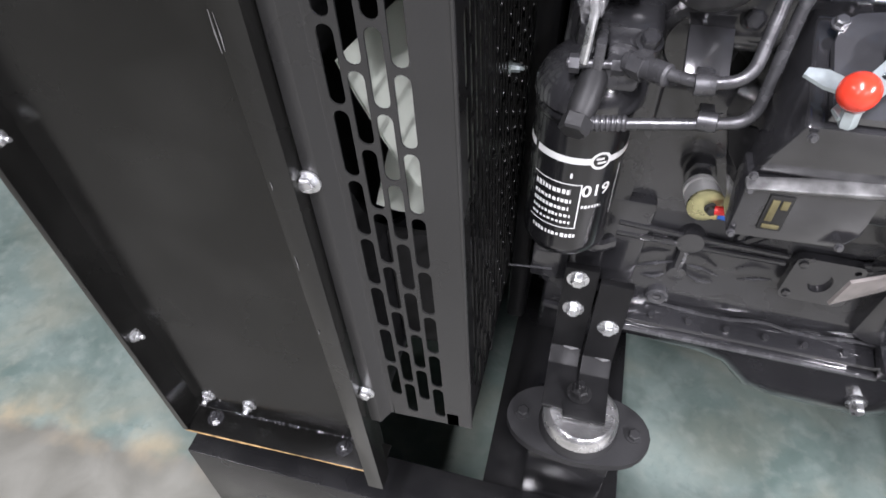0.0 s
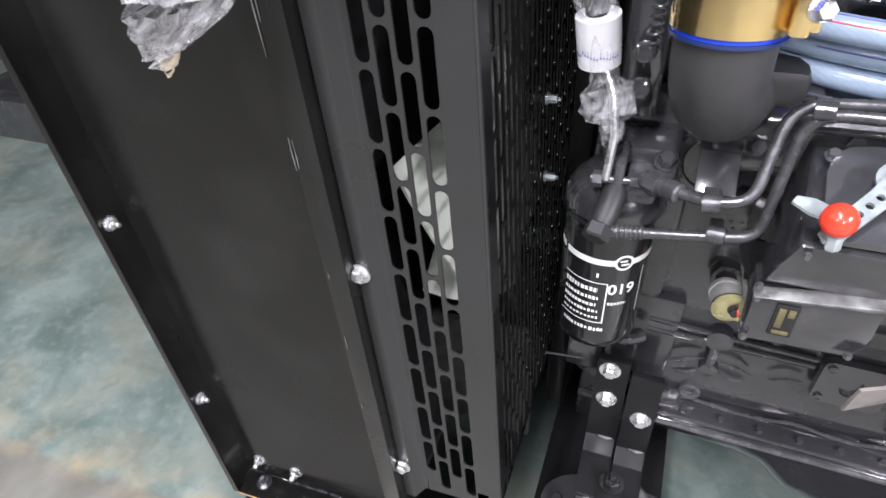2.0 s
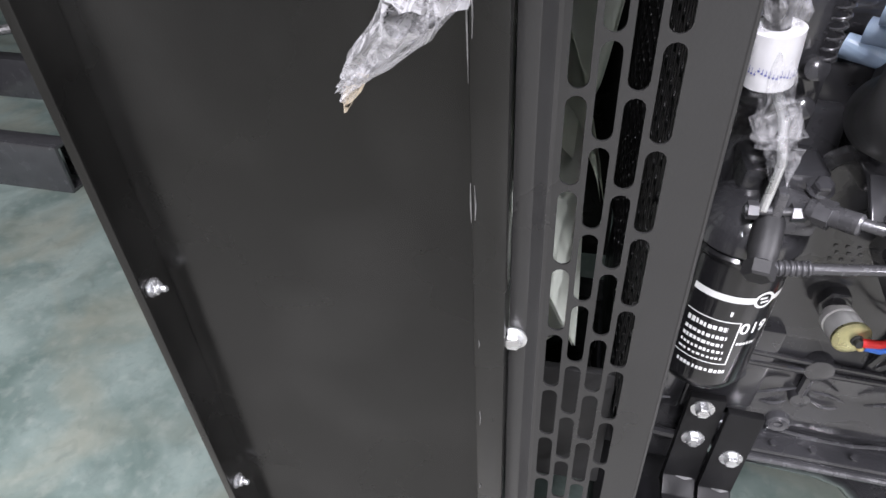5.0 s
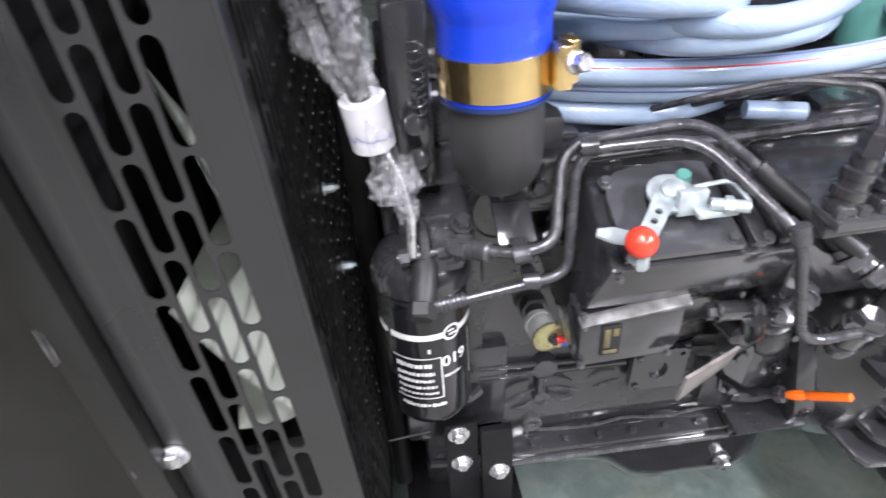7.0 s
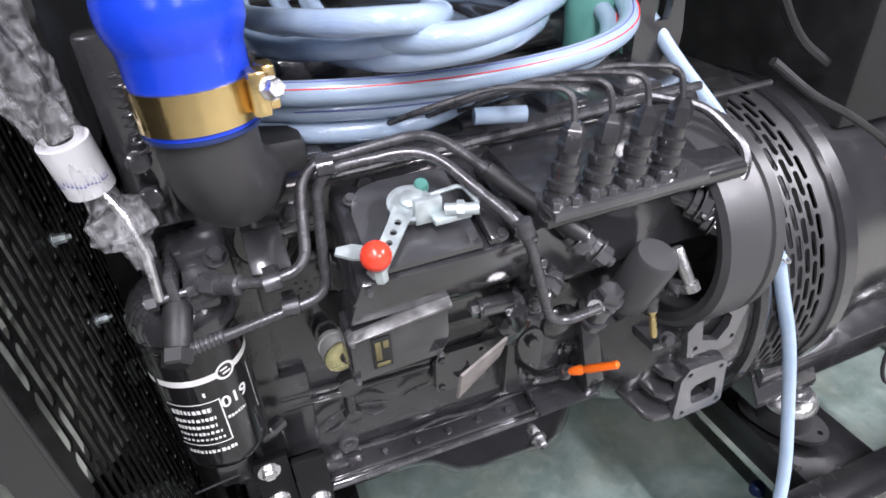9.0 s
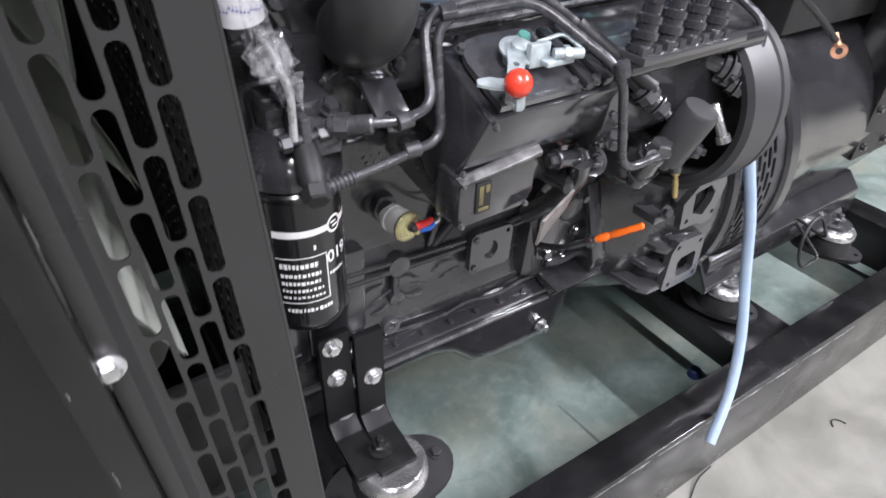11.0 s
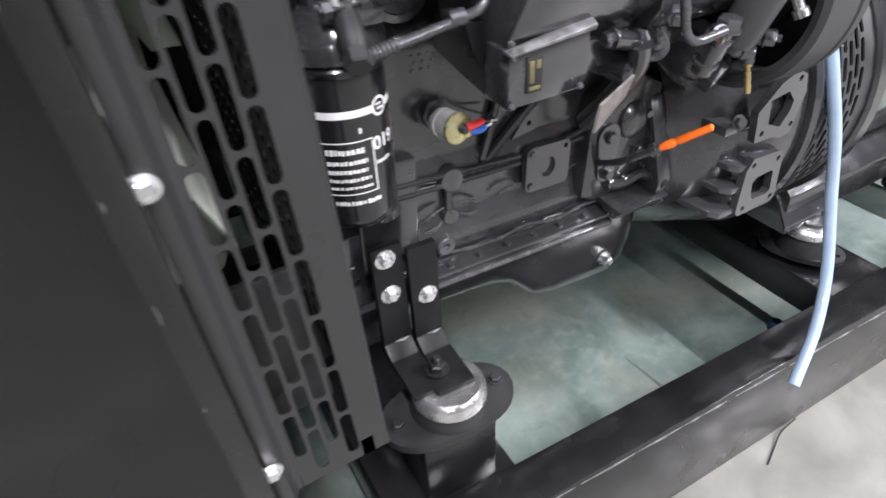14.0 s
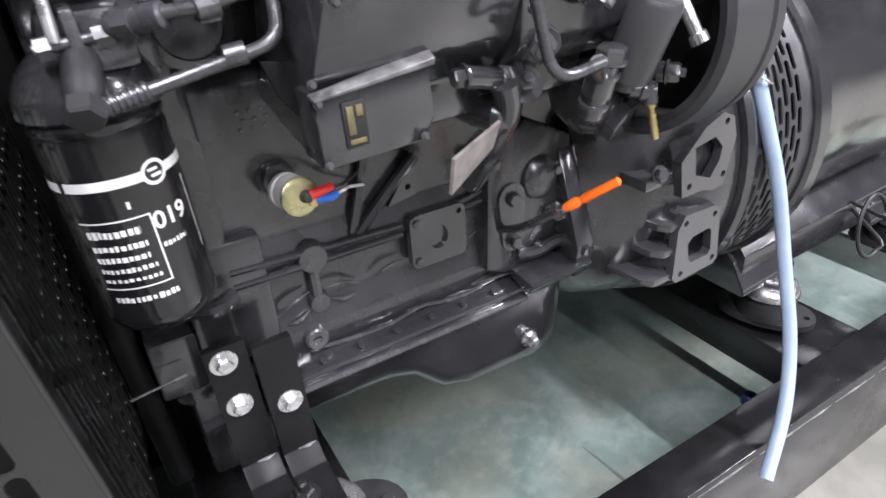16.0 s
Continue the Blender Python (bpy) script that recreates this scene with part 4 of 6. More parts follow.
# pump body with delivery valves
bm = prism(B(), [(0.362, 1.012), (0.362, 1.026), (0.372, 1.030), (0.500, 1.046), (0.520, 1.0), (0.52, 0.93), (0.420, 0.90), (0.385, 0.93), (0.385, 1.005)], "x", 0.350, 0.585, 0.004)
part("pump_body", bm, SMOOTH, pump)
bm = B()
box(bm, (0.350, 0.350, 1.027), (0.522, 0.440, 1.036), 0.0015)
part("valve_deck", bm, GREYCAST, pump)
for i in range(4):
    bx = 0.366 + 0.0385 * i
    by = 0.372
    bm = B()
    turned(bm, (bx, by, 1.034), (0.20, 0.06, 1), [(0, 0.0155), (0.007, 0.0155), (0.008, 0.0125), (0.013, 0.0125), (0.014, 0.0145), (0.021, 0.0145), (0.023, 0.0118), (0.029, 0.0118), (0.030, 0.0132), (0.037, 0.0132), (0.039, 0.010), (0.050, 0.010)], 20)
    dv = part("delivery_valve", bm, SMOOTH, pump)
    d = Vector((0.20, 0.06, 1)).normalized()
    b = Vector((bx, by, 1.034)) + d * 0.049
    bm = B()
    rings(bm, [(b, d, 0.0118), (b + d * 0.018, d, 0.0118), (b + d * 0.021, d, 0.0095), (b + d * 0.026, d, 0.006)], 6)
    part("union_nut", bm, SMOOTH, dv)
    for k in range(2):
        c = Vector((bx - 0.010 + 0.02 * k, 0.359, 1.036))
        part("clamp_screw", hex_bolt(B(), c, (0, 0, 1), 0.0058, 0.008), GREYCAST, dv)
    e = b + d * 0.022
    pts = bent([e, e + Vector((0.002, 0.010, 0.030)), e + Vector((-0.050, 0.050, 0.028)), e + Vector((-0.115, 0.085, 0.004)), e + Vector((-0.135, 0.145, -0.030))], 0.020)
    part("injector_line", tube(B(), pts, 0.0030, 8), PIPE, pump)
# lever with a red ball
lev = thing("control_lever", "zinc plated throttle lever with red ball knob", "lever", (0.238, 0.425, 1.035))
up = Vector((0, -0.35, 0.937))
bm = B()
turned(bm, (0.238, 0.424, 1.022), up, [(0, 0.013), (0.020, 0.013), (0.021, 0.021), (0.0235, 0.021), (0.024, 0.010), (0.030, 0.010), (0.032, 0.006)], 24)
part("hub", bm, DULLZINC, lev)
T2 = Matrix.Translation((0.238, 0.420, 1.044)) @ Matrix.Rotation(radians(20), 4, "X") @ Matrix.Rotation(radians(-128), 4, "Z")
put = lambda u, v, w: T2 @ Vector((u, v, w))
outer = [(0.0, -0.012), (0.03, -0.0085), (0.088, -0.0075), (0.092, 0.0), (0.088, 0.0075), (0.03, 0.0085), (0.0, 0.012), (-0.012, 0.010), (-0.018, 0.0), (-0.012, -0.010)]
bm = plate_with_holes(B(), outer, [circle(0.030, 0, 0.0034, 10), circle(0.042, 0, 0.0034, 10), circle(0.054, 0, 0.0034, 10)], put, 0.003)
part("arm", bm, DULLZINC, lev)
bm = B()
bmesh.ops.create_uvsphere(bm, u_segments=28, v_segments=18, radius=0.0130, matrix=Matrix.Translation((0.186, 0.353, 1.041)))
kn = part("ball_knob", bm, RED, lev, "glossy red plastic ball")
part("knob_ferrule", hex_bolt(B(), (0.1875, 0.352, 1.028), (0.05, -0.1, -1), 0.006, 0.012), DULLZINC, lev)
T3 = Matrix.Translation((0.176, 0.372, 1.034)) @ Matrix.Rotation(radians(20), 4, "X") @ Matrix.Rotation(radians(160), 4, "Z")
put = lambda u, v, w: T3 @ Vector((u, v, w))
bm = plate_with_holes(B(), [(-0.015, -0.006), (0.006, -0.008), (0.018, -0.004), (0.019, 0.003), (0.004, 0.007), (-0.015, 0.006)], [], put, 0.003)
part("stop_tab", bm, DULLZINC, lev)
bm = B()
box(bm, (0.236, 0.396, 1.030), (0.262, 0.404, 1.054), 0.0015), box(bm, (0.250, 0.385, 1.032), (0.286, 0.400, 1.038), 0.0015)
cyl(bm, (0.262, 0.392, 1.043), (0.290, 0.380, 1.043), 0.0055), hex_bolt(bm, (0.272, 0.388, 1.043), (0.9, -0.4, 0), 0.008, 0.007)
tube(bm, bent([(0.255, 0.41, 1.05), (0.285, 0.405, 1.056), (0.291, 0.384, 1.046)], 0.008), 0.0022, 8)
part("stop_bracket", bm, DULLZINC, lev)
bm = B()
turned(bm, (0.255, 0.434, 1.042), up, [(0, 0.0075), (0.008, 0.0075), (0.012, 0.006), (0.0122, 0.002)], 14)
part("paint_mark", bm, GREEN, lev, "dab of teal sealing paint")

# ---- fuel lift pump and fittings beside the pump ----
lift = thing("fuel_lift_pump", "black cast fuel lift pump with banjo fittings", "fuel pump", (0.48, 0.40, 0.80))
bm = B()
PD = Vector((0.30, -0.80, -0.50)).normalized()
PC = Vector((0.523, 0.423, 0.809))
turned(bm, PC - PD * 0.095, PD, [(0, 0.026), (0.02, 0.040), (0.05, 0.043), (0.062, 0.041), (0.070, 0.035), (0.076, 0.031), (0.080, 0.031)], 32)
box(bm, (0.405, 0.455, 0.855), (0.485, 0.54, 0.915), 0.012)
part("pump_casting", bm, CAST, lift)
bm = B()
rings(bm, [(PC - PD * 0.018, PD, 0.028), (PC - PD * 0.002, PD, 0.028), (PC, PD, 0.023)], 6)
part("hexagon_plug", bm, GREYCAST, lift)
bm = B()
turned(bm, (0.432, 0.386, 0.850), (-0.03, -0.35, 1), [(0, 0.0125), (0.010, 0.0125), (0.011, 0.0155), (0.015, 0.0155), (0.016, 0.0120), (0.024, 0.0120), (0.025, 0.0150), (0.044, 0.0150), (0.045, 0.0165), (0.049, 0.0165), (0.050, 0.0130), (0.058, 0.0130)], 24), hex_bolt(bm, (0.430, 0.362, 0.905), (0.05, -0.15, 1), 0.0145, 0.013, 0.016)
cyl(bm, (0.428, 0.370, 0.888), (0.405, 0.350, 0.911), 0.008)
part("banjo_union", bm, GREYCAST, lift)
bm = B()
RB = Vector((0.362, 0.4, 0.893))
RD = Vector((-0.25, -0.75, 0.6)).normalized()
turned(bm, RB - RD * 0.020, RD, [(0, 0.0105), (0.013, 0.0105), (0.014, 0.0185), (0.0165, 0.0190), (0.019, 0.0185), (0.0195, 0.0130)], 28)
hex_bolt(bm, RB, RD, 0.0105, 0.010, 0.0, 0.006)
part("banjo_bolt", bm, GREYCAST, lift)
bm = B()
turned(bm, (0.516, 0.386, 0.842), (0.10, -0.2, -1), [(0, 0.0062), (0.005, 0.0062), (0.006, 0.0036), (0.011, 0.0036), (0.012, 0.0048), (0.017, 0.0038), (0.021, 0.0048), (0.026, 0.0038), (0.030, 0.0046), (0.040, 0.0036)], 16)
part("hose_tail", bm, BRASS, lift, "brass hose tail")
bm = B()
turned(bm, (0.498, 0.400, 0.858), (0.85, -0.45, -0.2), [(0, 0.009), (0.010, 0.009), (0.011, 0.0115), (0.026, 0.0115), (0.028, 0.008)], 18)
cyl(bm, (0.514, 0.389, 0.862), (0.516, 0.386, 0.841), 0.0085, ch=0.001)
part("tail_elbow", bm, GREYCAST, lift)
bm = B()
turned(bm, (0.463, 0.378, 0.872), (0.12, -0.32, 0.94), [(0, 0.013), (0.010, 0.013), (0.012, 0.022), (0.020, 0.024), (0.085, 0.024), (0.090, 0.021), (0.091, 0.004)], 24)
part("priming_pump", bm, SATINBLACK, lift)
bm = B()
turned(bm, (0.499, 0.352, 0.955), (0.22, -0.45, -0.86), [(0, 0.0060), (0.004, 0.0068), (0.040, 0.0062), (0.041, 0.0088), (0.050, 0.0088), (0.0505, 0.003)], 16)
part("silver_sleeve", bm, SILVER, lift, "bright aluminium sleeve")
for c, d, r in (((0.372, 0.385, 0.93), (-0.6, -0.6, -0.3), 0.013), ((0.355, 0.41, 0.90), (-0.9, -0.4, 0.1), 0.012), ((0.392, 0.372, 0.985), (0.4, -0.6, -0.6), 0.014), ((0.415, 0.37, 0.965), (0.5, -0.6, -0.5), 0.012),
                ((0.54, 0.375, 0.985), (0.7, -0.6, -0.3), 0.016), ((0.555, 0.365, 0.965), (0.6, -0.7, -0.3), 0.014), ((0.535, 0.385, 0.87), (0.5, -0.8, 0), 0.011), ((0.365, 0.40, 0.955), (-0.2, -0.9, 0.2), 0.010)):
    bm = B()
    turned(bm, Vector(c) - Vector(d).normalized() * 0.03, d, [(0, r * 0.7), (0.02, r * 0.7), (0.021, r), (0.028, r)], 14)
    hex_bolt(bm, c, d, r * 0.95, 0.012, r * 1.2, 0.006)
    part("pipe_fitting", bm, GREYCAST, lift)
bm = B()
tube(bm, bent([(0.535, 0.362, 0.975), (0.582, 0.363, 1.002), (0.596, 0.377, 1.032), (0.580, 0.43, 1.065), (0.54, 0.47, 1.07)], 0.02), 0.0055, 10)
part("return_pipe", bm, PIPE, lift)

# ---- tappet cover, lever strip and dipstick on the side ----
bm = B()
turned(bm, (0.345, 0.50, 0.862), (0, -1, 0.0), [(0, 0.020), (0.06, 0.019), (0.075, 0.017), (0.090, 0.017), (0.095, 0.010)], 20)
cyl(bm, (0.296, 0.40, 0.912), (0.345, 0.41, 0.898), 0.0105, ch=0.001), hex_bolt(bm, (0.298, 0.40, 0.912), (-1, 0.1, 0), 0.009, 0.010, 0.012)
tube(bm, bent([(0.34, 0.40, 0.90), (0.352, 0.41, 0.87), (0.350, 0.44, 0.82), (0.362, 0.50, 0.76)], 0.02), 0.014, 12)
epart("shaft_housing", bm, CAST, slope=False)
bm = B()
T4 = [(0.258, 0.374, 0.823), (0.263, 0.373, 0.855), (0.325, 0.391, 0.869), (0.316, 0.392, 0.846)]
lo = vs(bm, T4)
hi = vs(bm, [Vector(p) + Vector((0.0015, -0.0025, -0.001)) for p in T4])
bm.faces.new(lo[::-1]), bm.faces.new(hi)
for k in range(4):
    bm.faces.new((lo[k], lo[(k + 1) % 4], hi[(k + 1) % 4], hi[k]))
epart("lever_strip", bm, STRIP, "bare grey steel lever strip", slope=False)
bm = B()
put = lambda u, v, w: (u, 0.530 + w, v)
outer = []
for cz, r, a0 in ((0.640, 0.017, 180), (0.700, 0.021, 0)):
    outer += [(0.441 + r * math.cos(radians(a0 + 18 * i)), cz + r * math.sin(radians(a0 + 18 * i))) for i in range(11)]
plate_with_holes(bm, outer, [circle(0.441, 0.700, 0.011)], put, 0.018)
hex_bolt(bm, (0.441, 0.530, 0.638), (0, -1, 0), 0.0095, 0.008, 0.012)
hex_bolt(bm, (0.441, 0.534, 0.700), (0, -1, 0), 0.0098, 0.010, 0.0145)
epart("link_cover", bm, SMOOTH, slope=False)
bm = B()
prism(bm, [(0.40, 0.60), (0.43, 0.585), (0.54, 0.60), (0.545, 0.76), (0.47, 0.80), (0.41, 0.76)], "y", 0.536, 0.58, 0.006)
turned(bm, (0.490, 0.540, 0.715), (0.1, -1, 0.1), [(0, 0.032), (0.008, 0.030), (0.014, 0.022), (0.016, 0.010)], 24)
tube(bm, bent([(0.45, 0.535, 0.61), (0.48, 0.53, 0.605), (0.52, 0.525, 0.62), (0.535, 0.49, 0.605)], 0.02), 0.009, 8)
epart("rear_cover", bm, CAST, slope=False)
for i, (cx, cz) in enumerate(((0.452, 0.615), (0.485, 0.610), (0.525, 0.625), (0.505, 0.66), (0.515, 0.72), (0.415, 0.755))):
    epart("cover_bolt", hex_bolt(B(), (cx, 0.534, cz), (0, -1, 0), 0.0078, 0.007, 0.010), SMOOTH, slope=False)
bm = B()
prism(bm, [(0.50, 0.56), (0.55, 0.595), (0.55, 0.74), (0.535, 0.745), (0.49, 0.61)], "x", 0.520, 0.552, 0.003)
prism(bm, [(0.485, 0.585), (0.545, 0.592), (0.545, 0.578), (0.50, 0.565)], "x", 0.44, 0.545, 0.002)
epart("rear_flange", bm, SMOOTH, slope=False)
dip = thing("dipstick", "orange plastic dipstick handle in the engine side", "dipstick", (0.43, 0.45, 0.72))
bm = B()
D0, D1 = Vector((0.446, 0.438, 0.720)), Vector((0.479, 0.391, 0.757))
q = (D1 - D0).normalized()
turned(bm, D0, q, [(0, 0.0035), (0.006, 0.0052), (0.018, 0.0060), (0.024, 0.0038), (0.028, 0.0052), (0.060, 0.0046), (0.072, 0.0046), (0.0745, 0.002)], 14)
bm.transform(Matrix.Translation(D0) @ Matrix.Scale(1.15, 4, Vector((0.3, 0.5, 0.8)).normalized()) @ Matrix.Translation(-D0))
part("handle", bm, ORANGE, dip)
bm = B()
cyl(bm, D0 - q * 0.035, D0 + q * 0.001, 0.0055, ch=0.001), turned(bm, D0 - q * 0.012, q, [(0, 0.0105), (0.008, 0.0105), (0.009, 0.007)], 14)
tube(bm, bent([D0 - q * 0.03, D0 - q * 0.05, (0.424, 0.505, 0.672), (0.424, 0.545, 0.655)], 0.02), 0.0055, 10)
part("guide_tube", bm, SMOOTH, dip)

# ---- oil pressure sensor ----
sen = thing("oil_pressure_sensor", "round yellow chromate oil pressure sensor with wires", "sensor", (0.155, 0.545, 0.80))
S0, SD = Vector((0.160, 0.550, 0.796)), Vector((0.14, -0.97, 0.08)).normalized()
bm = B()
turned(bm, S0, SD, [(-0.01, 0.010), (0.004, 0.010), (0.005, 0.0185), (0.012, 0.0192), (0.013, 0.0172), (0.016, 0.0172), (0.017, 0.0192), (0.036, 0.0196), (0.038, 0.0190)], 28)
part("can", bm, SATIN, sen, "grey metal can")
bm = B()
turned(bm, S0 + SD * 0.037, SD, [(0, 0.0204), (0.0035, 0.0204), (0.0045, 0.0188), (0.0052, 0.015), (0.0062, 0.006), (0.0064, 0.001)], 28)
part("crimped_lid", bm, OLIVE, sen)
_, su, sv = frame_of(SD)
for k, a in enumerate((0.35, 1.0)):
    c = S0 + SD * 0.042 + Vector((0.004, 0, -0.002)) + (Vector((0.006, 0.004, -0.006)) if k else Vector((0.0, 0, 0.002)))
    bm = B()
    turned(bm, c, SD, [(0, 0.0068), (0.003, 0.0068), (0.0035, 0.0052), (0.009, 0.0052), (0.010, 0.003)], 12)
    part("terminal", bm, RUBBER if not k else BRASS, sen)
    bm = B()
    e = c + SD * 0.006
    tube(bm, [e + Vector((0.003, 0, 0.001)), e + Vector((0.018, -0.002, 0.004 - 0.004 * k)), e + Vector((0.026, 0.002, 0.003 - 0.003 * k))], lambda s: 0.0052 - 0.001 * s, 10)
    wr = part("wire_lug", bm, REDWIRE if not k else BLUEWIRE, sen)
    bm = B()
    tube(bm, glide([e + Vector((0.024, 0.001, 0.003 - 0.003 * k)), e + Vector((0.037, 0.004, 0.001)), e + Vector((0.050, 0.03, -0.01)), e + Vector((0.075, 0.05, -0.012 - 0.01 * k))], 5), 0.0018, 8)
    part("wire", bm, PAPER if k else RUBBER, wr)

# ---- flywheel housing ----
AY, AZ = 0.715, 0.662
fly = thing("flywheel_housing", "black cast flywheel housing with bolted flanges", "flywheel housing", (0.66, AY, 0.40))


def arc(bm, prof, a0, a1, seg=48, cy=AY, cz=AZ):
    """Turns a closed profile (x, radius) about the crank axis from a0 to a1 degrees; 0 is up, 90 towards the camera."""
    full = abs(a1 - a0) >= 360
    n = seg if full else seg + 1
    rows = []
    for i in range(n):
        a = radians(a0 + (a1 - a0) * i / seg)
        rows.append(vs(bm, [(x, cy - r * math.sin(a), cz + r * math.cos(a)) for x, r in prof]))
    k = len(prof)
    for i in range(n if full else n - 1):
        p, q = rows[i], rows[(i + 1) % n]
        for j in range(k):
            bm.faces.new((p[j], p[(j + 1) % k], q[(j + 1) % k], q[j]))
    if not full:
        bm.faces.new(rows[0][::-1]), bm.faces.new(rows[-1])
    return bm


part("bell", arc(B(), [(0.545, 0.10), (0.545, 0.20), (0.60, 0.245), (0.73, 0.285), (0.76, 0.285), (0.76, 0.10)], 0, 360, 64), CAST, fly)
DY, DZ = 0.452, 0.915
drum = arc(B(), [(0.548, 0.112), (0.545, 0.122), (0.549, 0.130), (0.600, 0.131), (0.602, 0.128), (0.606, 0.128), (0.608, 0.131), (0.622, 0.130), (0.626, 0.120), (0.626, 0.02), (0.606, 0.02), (0.606, 0.112)], 0, 360, 64, DY, DZ)
part("drum_cover", drum, SATINBLACK, fly)
bm = arc(B(), [(0.590, 0.004), (0.590, 0.060), (0.600, 0.064), (0.604, 0.110), (0.605, 0.004)], 0, 360, 40, DY, DZ)
part("drum_web", bm, DARK, fly)
part("joint_ring", arc(B(), [(0.762, 0.15), (0.762, 0.296), (0.772, 0.300), (0.782, 0.296), (0.782, 0.15)], 0, 360, 64), SMOOTH, fly)
# two flanges with openings on the side
put = lambda u, v, w: (u, 0.425 + w, v)
outer = [(0.638, 0.676), (0.629, 0.728), (0.668, 0.766), (0.700, 0.778), (0.722, 0.768), (0.733, 0.738), (0.721, 0.672), (0.700, 0.668), (0.680, 0.675)]
hole = [(0.653, 0.742), (0.690, 0.748), (0.707, 0.730), (0.705, 0.712), (0.690, 0.690), (0.660, 0.702)]
bm = plate_with_holes(B(), outer, [hole, circle(0.709, 0.764, 0.0048, 10), circle(0.650, 0.689, 0.0048, 10), circle(0.717, 0.688, 0.0048, 10)], put, 0.013)
part("inspection_flange", bm, GREYCAST, fly)
outer = [(0.640, 0.625), (0.652, 0.645), (0.712, 0.642), (0.724, 0.634), (0.735, 0.548), (0.727, 0.540), (0.648, 0.538), (0.640, 0.546)]
hole = [(0.664, 0.596), (0.672, 0.605), (0.705, 0.608), (0.711, 0.603), (0.716, 0.568), (0.710, 0.562), (0.676, 0.562), (0.669, 0.570)]
bm = plate_with_holes(B(), outer, [hole, circle(0.655, 0.632, 0.0048, 10), circle(0.714, 0.628, 0.0048, 10), circle(0.723, 0.553, 0.0048, 10), circle(0.656, 0.550, 0.0048, 10)], put, 0.013)
part("inspection_flange", bm, GREYCAST, fly)
for z0, reach in ((0.622, 0.622), (0.584, 0.612), (0.542, 0.598)):
    bm = prism(B(), [(0.646, 0.429), (reach + 0.012, 0.431), (reach, 0.446), (reach - 0.012, 0.56), (0.66, 0.56), (0.66, 0.439)], "z", z0, z0 + 0.011, 0.002)
    part("stiffening_rib", bm, GREYCAST, fly)
for lo, hi in (((0.652, 0.4385, 0.630), (0.722, 0.56, 0.641)), ((0.722, 0.4385, 0.545), (0.733, 0.56, 0.634)), ((0.660, 0.4385, 0.540), (0.722, 0.56, 0.551)), ((0.585, 0.440, 0.694), (0.640, 0.56, 0.710)), ((0.719, 0.4385, 0.672), (0.730, 0.56, 0.745))):
    part("duct_wall", box(B(), lo, hi, 0.003), GREYCAST, fly)
for c in ((0.604, 0.437, 0.716), (0.668, 0.470, 0.6415)):
    part("flange_bolt", hex_bolt(B(), c, (-0.2, -1, 0.4), 0.009, 0.008, 0.012), GREYCAST, fly)
# black block behind the openings, stands in for the shade inside
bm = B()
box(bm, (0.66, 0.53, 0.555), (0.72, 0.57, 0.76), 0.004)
part("recess_shade", bm, DARK, fly)
# painted like the castings; the shade under the drum is in its colour
bm = B()
prism(bm, [(0.552, 0.62), (0.60, 0.56), (0.655, 0.62), (0.655, 0.74), (0.60, 0.78), (0.555, 0.76)], "y", 0.530, 0.62, 0.008)
part("side_wall", bm, BRACKET_SHADE, fly)

# ---- alternator ----
alt = thing("alternator", "black generator alternator with slotted cooling band", "alternator", (1.15, AY, 0.30))
# the slots are cut in metres along the arc
R = 0.286
put = lambda u, v, w: (u, AY - (R - w) * math.sin(v / R), AZ + (R - w) * math.cos(v / R))
bm = slotted(B(), 0.784, 0.925, R * radians(5), R * radians(175), 0.803, 0.0150, 7, R * radians(5) + 0.04, 0.047, 0.040, 0.0098, put, 0.003)
part("cooling_band", bm, SATINBLACK, alt, "dark band with staggered cooling slots")
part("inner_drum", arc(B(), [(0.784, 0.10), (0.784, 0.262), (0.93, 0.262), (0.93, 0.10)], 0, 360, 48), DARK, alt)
part("band_back", arc(B(), [(0.784, 0.270), (0.784, 0.286), (0.925, 0.286), (0.925, 0.270)], 176, 364, 40), GREYCAST, alt)
part("end_ring", arc(B(), [(0.925, 0.20), (0.925, 0.290), (0.930, 0.296), (0.955, 0.296), (0.960, 0.290), (0.960, 0.20)], 0, 360, 64), SMOOTH, alt)
part("stator_housing", arc(B(), [(0.960, 0.15), (0.960, 0.286), (1.02, 0.274), (1.12, 0.250), (1.45, 0.245), (1.50, 0.235), (1.50, 0.15)], 0, 360, 64), SMOOTH, alt)
part("end_cover", arc(B(), [(1.50, 0.05), (1.50, 0.24), (1.60, 0.235), (1.66, 0.20), (1.68, 0.05)], 0, 360, 48), SMOOTH, alt)
for sx in (0.95, 1.38):
    bm = B()
    prism(bm, [(0.50, 0.335), (0.50, 0.352), (0.53, 0.40), (0.60, 0.46), (0.87, 0.46), (0.95, 0.40), (0.97, 0.352), (0.97, 0.335)], "x", sx, sx + 0.16, 0.004)
    part("foot", bm, SMOOTH, alt)
bm = B()
prism(bm, [(0.515, 0.345), (0.515, 0.415), (0.555, 0.455), (0.60, 0.455), (0.60, 0.345)], "x", 0.96, 1.60, 0.004)
part("foot_rail", bm, SMOOTH, alt)
bm = B()
box(bm, (1.00, 0.56, 0.90), (1.95, 1.02, 1.75), 0.008)
part("terminal_box", bm, DARK, alt, "large black sheet terminal box")
bm = B()
prism(bm, folded([(1.33, 0.56), (1.318, 0.470), (2.02, 0.470), (2.02, 0.56)], 0.003), "z", 0.600, 1.75, 0.0008)
part("side_panel", bm, FRAME, alt, "black sheet panel bolted beside the alternator")
